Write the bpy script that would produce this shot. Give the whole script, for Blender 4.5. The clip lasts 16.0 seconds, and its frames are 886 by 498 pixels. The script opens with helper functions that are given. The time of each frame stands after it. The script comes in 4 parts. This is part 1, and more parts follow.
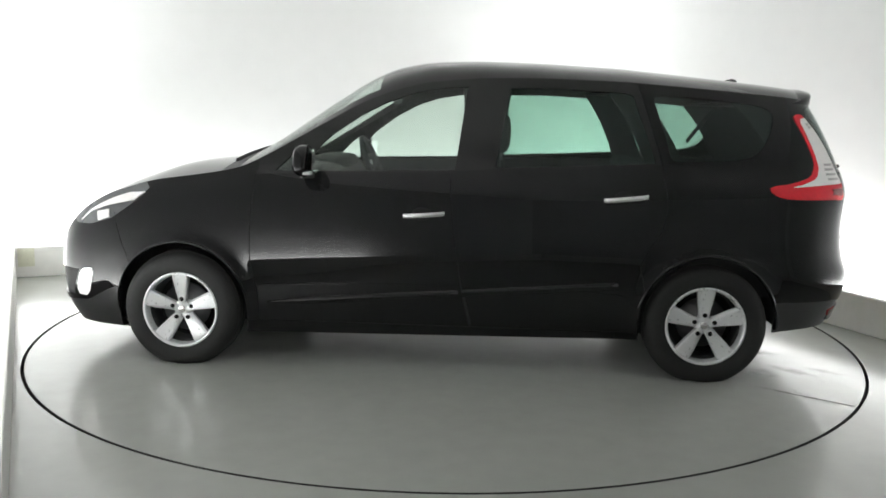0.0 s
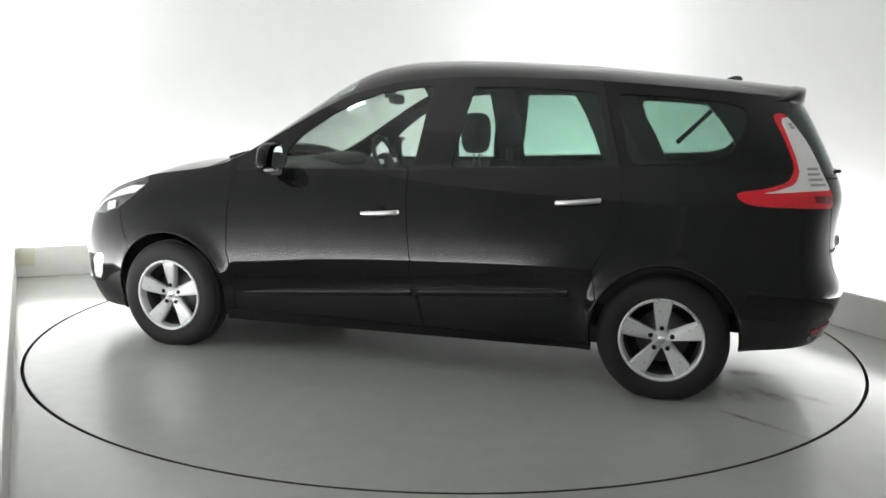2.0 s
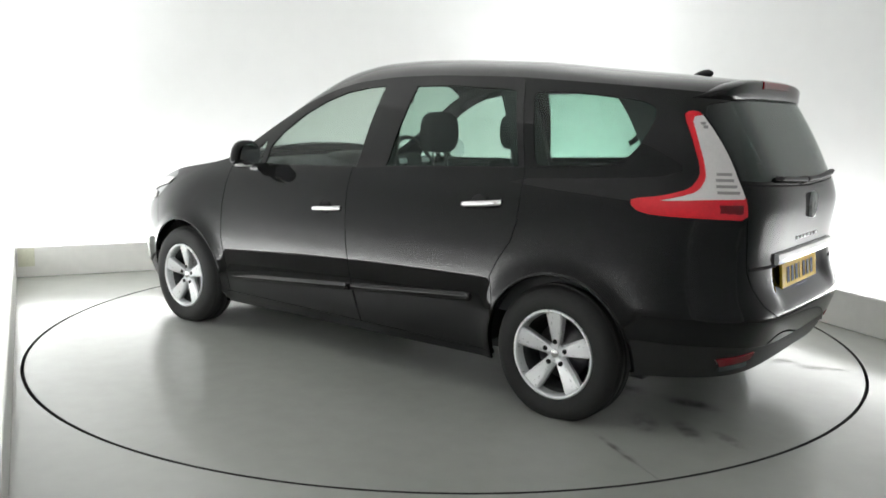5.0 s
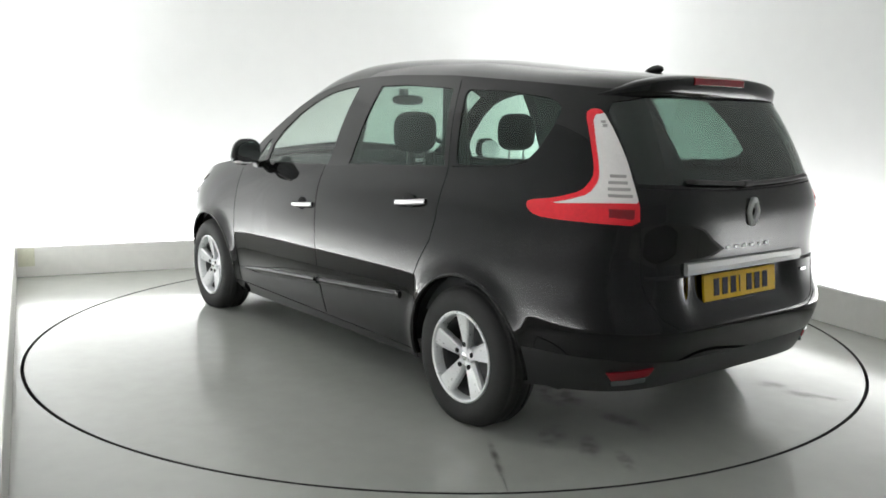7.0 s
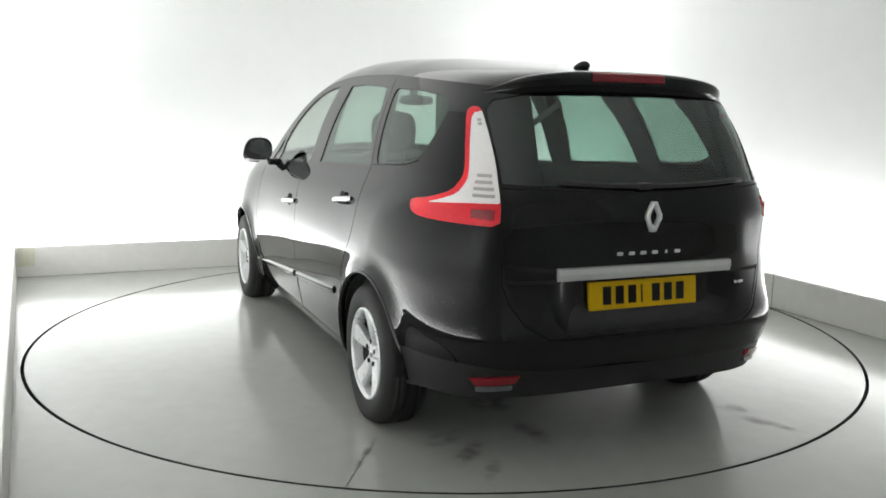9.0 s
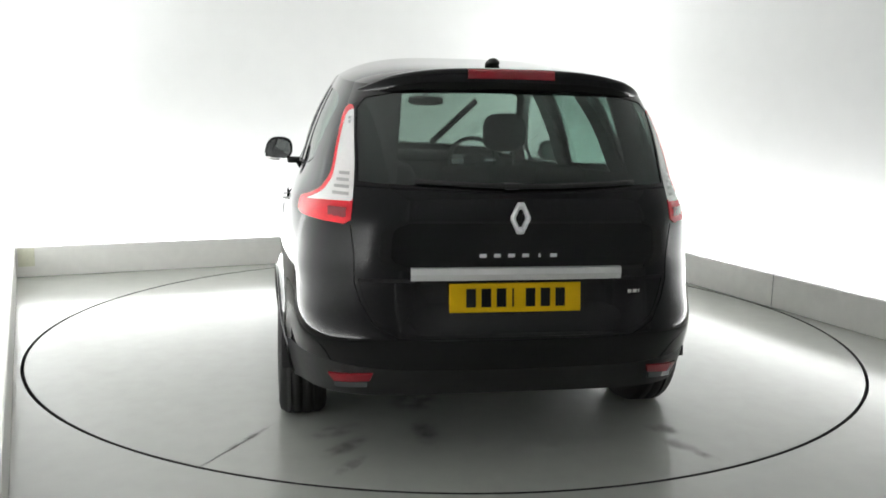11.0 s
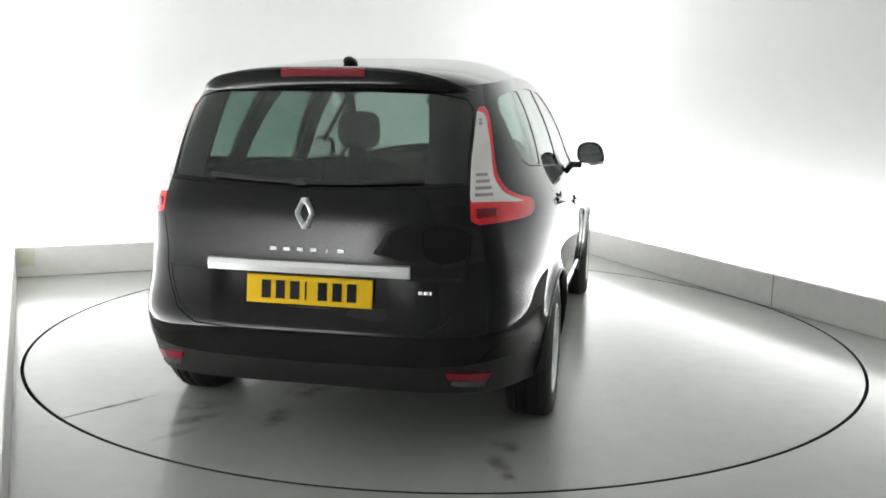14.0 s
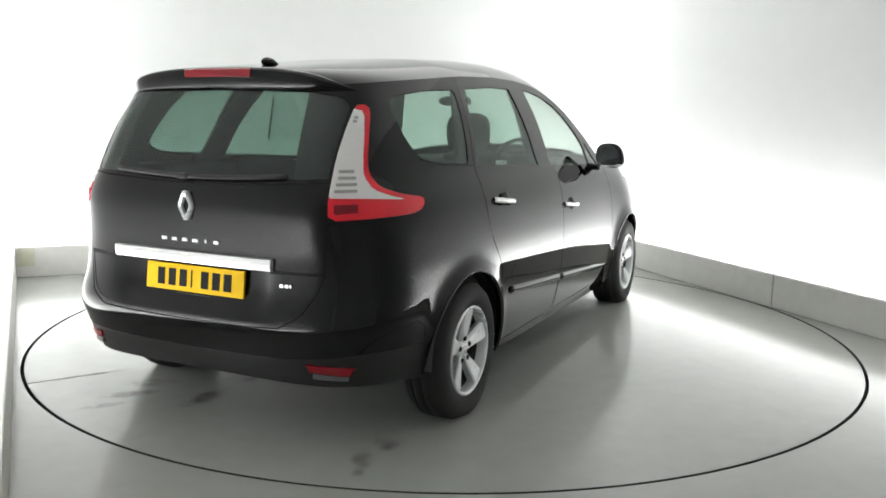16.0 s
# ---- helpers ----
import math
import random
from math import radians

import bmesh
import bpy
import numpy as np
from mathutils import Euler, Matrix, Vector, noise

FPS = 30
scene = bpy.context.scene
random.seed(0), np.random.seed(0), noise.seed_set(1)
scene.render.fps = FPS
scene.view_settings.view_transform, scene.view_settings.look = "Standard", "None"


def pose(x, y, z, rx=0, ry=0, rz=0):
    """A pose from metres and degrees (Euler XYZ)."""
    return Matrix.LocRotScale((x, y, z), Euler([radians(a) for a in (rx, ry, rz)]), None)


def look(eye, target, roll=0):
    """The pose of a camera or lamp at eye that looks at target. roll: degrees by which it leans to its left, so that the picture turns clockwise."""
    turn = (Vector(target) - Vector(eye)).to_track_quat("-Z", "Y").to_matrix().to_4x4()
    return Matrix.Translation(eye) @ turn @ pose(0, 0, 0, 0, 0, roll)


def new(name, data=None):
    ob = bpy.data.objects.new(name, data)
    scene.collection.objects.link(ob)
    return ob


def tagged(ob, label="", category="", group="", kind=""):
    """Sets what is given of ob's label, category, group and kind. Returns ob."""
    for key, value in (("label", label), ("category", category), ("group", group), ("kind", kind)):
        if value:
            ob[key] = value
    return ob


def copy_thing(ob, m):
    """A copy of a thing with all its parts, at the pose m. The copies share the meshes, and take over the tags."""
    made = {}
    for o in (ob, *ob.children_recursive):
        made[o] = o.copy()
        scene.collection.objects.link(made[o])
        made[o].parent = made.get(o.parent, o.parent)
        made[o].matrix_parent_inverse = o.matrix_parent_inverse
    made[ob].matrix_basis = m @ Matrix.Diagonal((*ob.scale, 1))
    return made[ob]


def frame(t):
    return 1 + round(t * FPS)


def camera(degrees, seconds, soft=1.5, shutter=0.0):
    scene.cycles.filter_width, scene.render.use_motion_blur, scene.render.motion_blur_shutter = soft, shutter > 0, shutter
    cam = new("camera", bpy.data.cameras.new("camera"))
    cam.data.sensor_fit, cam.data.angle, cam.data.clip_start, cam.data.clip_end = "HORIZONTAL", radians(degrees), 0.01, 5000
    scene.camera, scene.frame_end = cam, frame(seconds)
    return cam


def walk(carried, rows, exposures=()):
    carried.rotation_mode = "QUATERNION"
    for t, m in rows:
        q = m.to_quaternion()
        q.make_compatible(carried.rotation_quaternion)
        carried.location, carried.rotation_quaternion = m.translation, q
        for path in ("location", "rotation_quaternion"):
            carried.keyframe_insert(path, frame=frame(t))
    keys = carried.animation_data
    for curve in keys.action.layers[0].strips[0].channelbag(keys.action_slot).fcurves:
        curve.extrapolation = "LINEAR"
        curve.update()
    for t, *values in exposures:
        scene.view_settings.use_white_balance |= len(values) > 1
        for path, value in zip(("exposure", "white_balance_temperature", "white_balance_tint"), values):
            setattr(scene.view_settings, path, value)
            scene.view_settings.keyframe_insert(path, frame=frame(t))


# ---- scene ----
EYE = (0.0, -5.421, 1.371)
AIM = (-0.00371, 0.98768, -0.15650)
cam = camera(55.72, 16.0, soft=1.7)
STILL = look(EYE, Vector(EYE) + Vector(AIM), 0.98)
walk(cam, [(0.0, STILL), (16.0, STILL)])

# ---- world and lights ----
world = bpy.data.worlds.new("world")
scene.world = world
world.use_nodes = True
world.node_tree.nodes["Background"].inputs[0].default_value = (0.9, 0.95, 1.0, 1)
world.node_tree.nodes["Background"].inputs[1].default_value = 0.02
scene.view_settings.exposure = 0.0

# The bay: a low kerb runs round the turntable, and light tubes lie hidden in the slot behind it.
KERB = [Vector((-3.525, 1.325)), Vector((1.305, 3.447)), Vector((4.77, -4.88)), Vector((0.31, -6.31))]
KERB_HEIGHT, KERB_THICK, SLOT, CEILING = 0.252, 0.05, 0.30, 3.3
COVE_POWER = 19.2


def offset_corners(d):
    """The bay's corners moved outwards by d."""
    out = []
    for i, c in enumerate(KERB):
        a, b = KERB[i - 1], KERB[(i + 1) % 4]
        e1, e2 = (c - a).normalized(), (b - c).normalized()
        n1, n2 = Vector((-e1.y, e1.x)), Vector((-e2.y, e2.x))
        out.append(c + (n1 + n2) * (d / (1 + n1.dot(n2))))
    return out


def cove_lamps():
    ring = offset_corners(KERB_THICK + SLOT * 0.45)
    for i in (0, 1, 3):
        a, b = ring[i], ring[(i + 1) % 4]
        e = (b - a).normalized()
        # the side tubes stop short of the unseen, greyed south wall
        if i == 1:
            b = b - e * 3.3
        if i == 3:
            a = a - (a - b) * 0.30
        n = Vector((-e.y, e.x))
        lamp = bpy.data.lights.new("cove_light", "AREA")
        lamp.shape, lamp.size, lamp.size_y = "RECTANGLE", (b - a).length - 0.3, 0.12
        lamp.energy, lamp.color = COVE_POWER * (b - a).length, (0.985, 0.99, 1.0)
        ob = new("cove_light", lamp)
        m = (a + b) / 2
        up = Vector((n.x * 0.18, n.y * 0.18, 1)).normalized()
        side = Vector((e.x, e.y, 0))
        z = -up
        y = z.cross(side).normalized()
        ob.matrix_world = Matrix(((side.x, y.x, z.x, m.x), (side.y, y.y, z.y, m.y), (side.z, y.z, z.z, 0.06), (0, 0, 0, 1)))
        tagged(ob, "hidden white light tube in the slot behind the kerb", "light", "cove lights")


cove_lamps()

# ---- materials ----


def material(name, colour, rough=0.5, metal=0.0, coat=0.0, grain=0.0, grain_scale=40.0, bump=0.0, bump_scale=200.0, rough_var=0.0, spec=0.5, emit=None, coat_rough=0.02, coat_ior=1.5):
    """A Principled material whose colour and roughness drift at two scales."""
    m = bpy.data.materials.new(name)
    m.use_nodes = True
    nt = m.node_tree
    p = nt.nodes["Principled BSDF"]
    p.inputs["Base Color"].default_value = (*colour, 1)
    p.inputs["Roughness"].default_value = rough
    p.inputs["Metallic"].default_value = metal
    p.inputs["Coat Weight"].default_value = coat
    p.inputs["Coat Roughness"].default_value = coat_rough
    p.inputs["Specular IOR Level"].default_value = spec
    p.inputs["Coat IOR"].default_value = coat_ior
    if emit:
        p.inputs["Emission Color"].default_value = (*emit[0], 1)
        p.inputs["Emission Strength"].default_value = emit[1]
    where = nt.nodes.new("ShaderNodeTexCoord")
    if grain or rough_var:
        fine, broad = nt.nodes.new("ShaderNodeTexNoise"), nt.nodes.new("ShaderNodeTexNoise")
        fine.inputs["Scale"].default_value, broad.inputs["Scale"].default_value = grain_scale, grain_scale / 14
        fine.inputs["Detail"].default_value, broad.inputs["Detail"].default_value = 4, 5
        add = nt.nodes.new("ShaderNodeMath")
        add.operation = "ADD"
        for i, n in enumerate((fine, broad)):
            nt.links.new(where.outputs["Object"], n.inputs["Vector"])
            nt.links.new(n.outputs["Fac"], add.inputs[i])
        if grain:
            ramp = nt.nodes.new("ShaderNodeMapRange")
            ramp.inputs["From Min"].default_value, ramp.inputs["From Max"].default_value = 0.6, 1.4
            ramp.inputs["To Min"].default_value, ramp.inputs["To Max"].default_value = 1 - grain, 1 + grain
            nt.links.new(add.outputs[0], ramp.inputs["Value"])
            mix = nt.nodes.new("ShaderNodeVectorMath")
            mix.operation = "SCALE"
            mix.inputs[0].default_value = colour
            nt.links.new(ramp.outputs[0], mix.inputs["Scale"])
            nt.links.new(mix.outputs[0], p.inputs["Base Color"])
        if rough_var:
            rr = nt.nodes.new("ShaderNodeMapRange")
            rr.inputs["From Min"].default_value, rr.inputs["From Max"].default_value = 0.6, 1.4
            rr.inputs["To Min"].default_value, rr.inputs["To Max"].default_value = max(0, rough - rough_var), rough + rough_var
            nt.links.new(add.outputs[0], rr.inputs["Value"])
            nt.links.new(rr.outputs[0], p.inputs["Roughness"])
    if bump:
        n = nt.nodes.new("ShaderNodeTexNoise")
        n.inputs["Scale"].default_value, n.inputs["Detail"].default_value = bump_scale, 3
        b = nt.nodes.new("ShaderNodeBump")
        b.inputs["Strength"].default_value, b.inputs["Distance"].default_value = bump, 0.002
        nt.links.new(where.outputs["Object"], n.inputs["Vector"])
        nt.links.new(n.outputs["Fac"], b.inputs["Height"])
        nt.links.new(b.outputs[0], p.inputs["Normal"])
    return m


def pane_material(name, tint, ior=1.45):
    """Tinted car glass for thin solid panes, whose two faces each take half of the tint and mirror by the angle."""
    m = bpy.data.materials.new(name)
    m.use_nodes = True
    nt = m.node_tree
    nt.nodes.remove(nt.nodes["Principled BSDF"])
    clear, gloss = nt.nodes.new("ShaderNodeBsdfTransparent"), nt.nodes.new("ShaderNodeBsdfGlossy")
    clear.inputs["Color"].default_value = (*[c ** 0.5 for c in tint], 1)
    gloss.inputs["Roughness"].default_value = 0.02
    mix, edge, rise, share = (nt.nodes.new("ShaderNode" + k) for k in ("MixShader", "LayerWeight", "Math", "MapRange"))
    edge.inputs["Blend"].default_value = 0.5
    rise.operation, rise.inputs[1].default_value = "POWER", 5.0
    share.inputs["To Min"].default_value = ((ior - 1) / (ior + 1)) ** 2
    nt.links.new(edge.outputs["Facing"], rise.inputs[0])
    nt.links.new(rise.outputs[0], share.inputs["Value"])
    nt.links.new(share.outputs[0], mix.inputs[0])
    nt.links.new(clear.outputs[0], mix.inputs[1])
    nt.links.new(gloss.outputs[0], mix.inputs[2])
    nt.links.new(mix.outputs[0], nt.nodes["Material Output"].inputs["Surface"])
    return m


WALL = material("white_painted_wall", (0.82, 0.83, 0.82), 0.6, grain=0.02, grain_scale=6, bump=0.05, bump_scale=90)
KERB_PAINT = material("kerb_paint", (0.87, 0.865, 0.83), 0.5, grain=0.05, grain_scale=14, bump=0.1, bump_scale=60, rough_var=0.1)
CEILING_PAINT = material("ceiling_paint", (0.68, 0.68, 0.67), 0.7, grain=0.02, grain_scale=5)
FLOOR_PAINT = material("grey_epoxy_floor", (0.39, 0.403, 0.372), 0.5, coat=1.0, coat_rough=0.17, coat_ior=1.47, grain=0.06, grain_scale=9)
DISC_PAINT = material("grey_epoxy_turntable", (0.38, 0.393, 0.362), 0.5, coat=1.0, coat_rough=0.16, coat_ior=1.47, grain=0.07, grain_scale=9)
# Near-black that puts the narrow gap's shade into the colour of its walls.
GAP_SHADE = material("turntable_gap_shade", (0.018, 0.018, 0.017), 0.8)
SCUFF = material("rubber_scuff", (0.28, 0.285, 0.27), 0.4, grain=0.4, grain_scale=60)
PAINT = material("black_car_paint", (0.0040, 0.0040, 0.0045), 0.4, coat=1.0, grain=0.05, grain_scale=300, spec=0.0, coat_rough=0.012, coat_ior=1.41)
GLOSS_BLACK = material("gloss_black_trim", (0.006, 0.006, 0.006), 0.15, grain=0.1, grain_scale=200)
PLASTIC = material("black_grained_plastic", (0.0135, 0.0135, 0.014), 0.45, spec=0.4, grain=0.15, grain_scale=120, bump=0.25, bump_scale=500)
# Black of gaps, bolts and grille; also painted shade in wheels and handles.
SEAM = material("matt_black_gaps_and_shade", (0.004, 0.004, 0.004), 0.8)
RUBBER = material("tyre_rubber", (0.009, 0.009, 0.009), 0.7, grain=0.25, grain_scale=60, bump=0.2, bump_scale=300)
ALLOY = material("silver_alloy", (0.74, 0.75, 0.76), 0.30, metal=0.45, grain=0.05, grain_scale=80, rough_var=0.06)
STEEL = material("dull_brake_steel", (0.25, 0.25, 0.25), 0.4, metal=0.9, grain=0.2, grain_scale=90)
CHROME = material("satin_chrome", (0.8, 0.8, 0.8), 0.12, metal=1.0, rough_var=0.05, grain=0.03)
SATIN = material("bright_satin_metal", (0.78, 0.78, 0.78), 0.25, metal=0.55, grain=0.015, grain_scale=300)
LENS_SHADE = material("lamp_slat_grey", (0.40, 0.385, 0.38), 0.4, grain=0.05)
RED_LENS = material("red_lamp_lens", (0.84, 0.016, 0.032), 0.25, coat=0.3, grain=0.1, grain_scale=60)
DARK_RED = material("dark_red_lamp_lens", (0.24, 0.008, 0.016), 0.2, coat=0.25, grain=0.1, grain_scale=60)
CLEAR_LENS = material("pale_lamp_lens", (0.92, 0.895, 0.885), 0.15, coat=0.8, grain=0.05, grain_scale=90)
HEAD_LENS = material("headlamp_lens", (0.11, 0.115, 0.12), 0.1, metal=0.4, coat=1.0, grain=0.2, grain_scale=20)
YELLOW = material("yellow_plate", (0.80, 0.50, 0.006), 0.45, spec=0.15, grain=0.04, grain_scale=60)
INK = material("black_ink", (0.008, 0.008, 0.01), 0.5, spec=0.15)
TRIM = material("charcoal_interior_trim", (0.035, 0.036, 0.037), 0.7, grain=0.15, grain_scale=80, bump=0.2, bump_scale=300)
CLOTH = material("charcoal_seat_cloth", (0.045, 0.047, 0.05), 0.85, grain=0.2, grain_scale=150, bump=0.3, bump_scale=600)
GLASS_FRONT = pane_material("pale_green_glass", (0.76, 0.84, 0.79))
GLASS_GATE = pane_material("darker_green_glass", (0.27, 0.36, 0.325), 1.68)
GLASS_REAR = pane_material("dark_green_glass", (0.44, 0.60, 0.53))
MIRROR = material("mirror_glass", (0.85, 0.86, 0.87), 0.02, metal=1.0)
# Unseen south wall: grey colour carries its dimness in the car's reflections.
DIMMED_WALL = material("dimmed_grey_wall", (0.60, 0.60, 0.60), 0.6, grain=0.04, grain_scale=6, bump=0.05, bump_scale=90)
STAIN = material("kerb_yellow_stain", (0.74, 0.74, 0.60), 0.6, grain=0.1, grain_scale=40)


def stain_material(name, colour, strength):
    """A thin stain, ragged and fading towards its rim, over the paint below."""
    m = bpy.data.materials.new(name)
    m.use_nodes = True
    nt = m.node_tree
    p = nt.nodes["Principled BSDF"]
    p.inputs["Base Color"].default_value = (*colour, 1)
    p.inputs["Roughness"].default_value = 0.35
    where, shift, fade = nt.nodes.new("ShaderNodeTexCoord"), nt.nodes.new("ShaderNodeMapping"), nt.nodes.new("ShaderNodeTexGradient")
    shift.inputs["Location"].default_value, shift.inputs["Scale"].default_value = (-1, -1, 0), (2, 2, 0)
    fade.gradient_type = "SPHERICAL"
    ragged = nt.nodes.new("ShaderNodeTexNoise")
    ragged.inputs["Scale"].default_value, ragged.inputs["Detail"].default_value = 14, 5
    random_place = nt.nodes.new("ShaderNodeObjectInfo")
    ragged.noise_dimensions = "4D"
    spread_w = nt.nodes.new("ShaderNodeMath")
    spread_w.operation, spread_w.inputs[1].default_value = "MULTIPLY", 20
    cut, alpha = nt.nodes.new("ShaderNodeMapRange"), nt.nodes.new("ShaderNodeMath")
    cut.interpolation_type = "SMOOTHSTEP"
    cut.inputs["From Min"].default_value, cut.inputs["From Max"].default_value = 0.28, 0.72
    cut.inputs["To Max"].default_value = strength
    alpha.operation = "MULTIPLY"
    soft = nt.nodes.new("ShaderNodeMapRange")
    soft.interpolation_type = "SMOOTHSTEP"
    soft.inputs["From Max"].default_value = 0.9
    nt.links.new(random_place.outputs["Random"], spread_w.inputs[0])
    nt.links.new(spread_w.outputs[0], ragged.inputs["W"])
    nt.links.new(where.outputs["Generated"], shift.inputs["Vector"])
    nt.links.new(shift.outputs[0], fade.inputs["Vector"])
    nt.links.new(where.outputs["Object"], ragged.inputs["Vector"])
    nt.links.new(ragged.outputs["Fac"], cut.inputs["Value"])
    nt.links.new(fade.outputs["Fac"], soft.inputs["Value"])
    nt.links.new(cut.outputs[0], alpha.inputs[0])
    nt.links.new(soft.outputs[0], alpha.inputs[1])
    nt.links.new(alpha.outputs[0], p.inputs["Alpha"])
    return m


OIL_STAIN = stain_material("oily_deck_stain", (0.12, 0.115, 0.095), 0.52)

# ---- mesh helpers ----


def mesh_of(name, verts, faces, mat, smooth=True):
    me = bpy.data.meshes.new(name)
    me.from_pydata([tuple(v) for v in verts], [], faces)
    me.materials.append(mat)
    if smooth:
        me.polygons.foreach_set("use_smooth", [True] * len(me.polygons))
    me.update()
    return me


def part(name, data, parent=None, label="", thick=0.0, bevel=0.0, m=None):
    """Links a mesh as one object under a thing or a part."""
    ob = new(name, data)
    ob.parent = parent
    if m is not None:
        ob.matrix_basis = m
    if label:
        ob["label"] = label
    if thick:
        s = ob.modifiers.new("thickness", "SOLIDIFY")
        s.thickness, s.offset = thick, -1
        e = ob.modifiers.new("crisp_edges", "EDGE_SPLIT")
        e.split_angle = radians(50)
    if bevel:
        b = ob.modifiers.new("edges", "BEVEL")
        b.width, b.segments, b.limit_method = bevel, 3, "ANGLE"
    return ob


def bm_mesh(name, bm, mat, smooth=False):
    me = bpy.data.meshes.new(name)
    bm.normal_update()
    bm.to_mesh(me)
    bm.free()
    me.materials.append(mat)
    if smooth:
        me.polygons.foreach_set("use_smooth", [True] * len(me.polygons))
    return me


def box_bm(lo, hi, bevel=0.0, segments=2):
    bm = bmesh.new()
    bmesh.ops.create_cube(bm, size=1)
    for v in bm.verts:
        v.co = Vector([lo[i] + (v.co[i] + 0.5) * (hi[i] - lo[i]) for i in range(3)])
    if bevel:
        bmesh.ops.bevel(bm, geom=bm.edges[:], offset=bevel, segments=segments, profile=0.6, affect="EDGES")
    return bm


def lathe(name, profile, mat, steps=64, axis="y", smooth=True):
    """Turns a profile of (radius, along) about an axis."""
    verts, faces, n = [], [], len(profile)
    for i in range(steps):
        a = 2 * math.pi * i / steps
        for r, h in profile:
            verts.append((r * math.cos(a), h, r * math.sin(a)) if axis == "y" else (r * math.cos(a), r * math.sin(a), h))
    for i in range(steps):
        j = (i + 1) % steps
        for k in range(n - 1):
            quad = (i * n + k, i * n + k + 1, j * n + k + 1, j * n + k)
            faces.append(quad if axis == "y" else quad[::-1])
    return mesh_of(name, verts, faces, mat, smooth)


# ---- the bay ----
TABLE_RADIUS = 2.515


def floor_with_hole():
    """The bay's floor with a round hole for the turntable."""
    steps, verts, faces = 160, [], []
    outer = offset_corners(1.5)
    for i in range(steps):
        a = 2 * math.pi * i / steps
        d = Vector((math.cos(a), math.sin(a)))
        best = 1e9
        for k in range(4):
            p, q = outer[k], outer[(k + 1) % 4]
            e = q - p
            den = d.x * e.y - d.y * e.x
            if abs(den) > 1e-9:
                s = (p.x * e.y - p.y * e.x) / den
                if s > 0:
                    best = min(best, s)
        r = TABLE_RADIUS + 0.008
        verts += [(d.x * r, d.y * r, 0.0), (d.x * best, d.y * best, 0.0)]
    for i in range(steps):
        j = (i + 1) % steps
        faces.append((2 * i, 2 * i + 1, 2 * j + 1, 2 * j))
    me = mesh_of("floor", verts, faces, FLOOR_PAINT, False)
    return tagged(part("floor", me), "glossy grey painted concrete floor of the photo bay", "floor", kind="structure")


def rounded(corners, radius, steps=10):
    """Corner points replaced by arcs."""
    out = []
    for i, c in enumerate(corners):
        a, b = corners[i - 1], corners[(i + 1) % len(corners)]
        e1, e2 = (a - c).normalized(), (b - c).normalized()
        half = math.acos(max(-1, min(1, e1.dot(e2)))) / 2
        d = radius / math.tan(half)
        mid = c + (e1 + e2).normalized() * (radius / math.sin(half))
        p, q = c + e1 * d - mid, c + e2 * d - mid
        for k in range(steps + 1):
            t = k / steps
            v = (p * (1 - t) + q * t).normalized() * radius
            out.append(mid + v)
    return out


def kerb_marks():
    """A joint and a yellowed patch on the kerb's face."""
    a, b = KERB[0], KERB[1]
    e = (b - a).normalized()
    turn = math.atan2(e.y, e.x)
    m = Matrix.Translation((a.x, a.y, 0)) @ Matrix.Rotation(turn, 4, "Z")
    bm = box_bm((0.015, -0.0035, 0.09), (0.14, 0.0, 0.240), 0.0015)
    north = bpy.data.objects["kerb_north"]
    part("stain_patch", bm_mesh("stain_patch", bm, STAIN), north, "yellowed patch", m=m)
    c = KERB[2]
    e = (c - b).normalized()
    turn = math.atan2(e.y, e.x)
    m = Matrix.Translation((b.x, b.y, 0)) @ Matrix.Rotation(turn, 4, "Z")
    east = bpy.data.objects["kerb_east"]
    for d in (2.95, 6.0):
        bm = box_bm((d, -0.0025, 0.01), (d + 0.006, 0.0, 0.247))
        part("kerb_joint", bm_mesh("kerb_joint", bm, SCUFF), east, "dark joint", m=m)


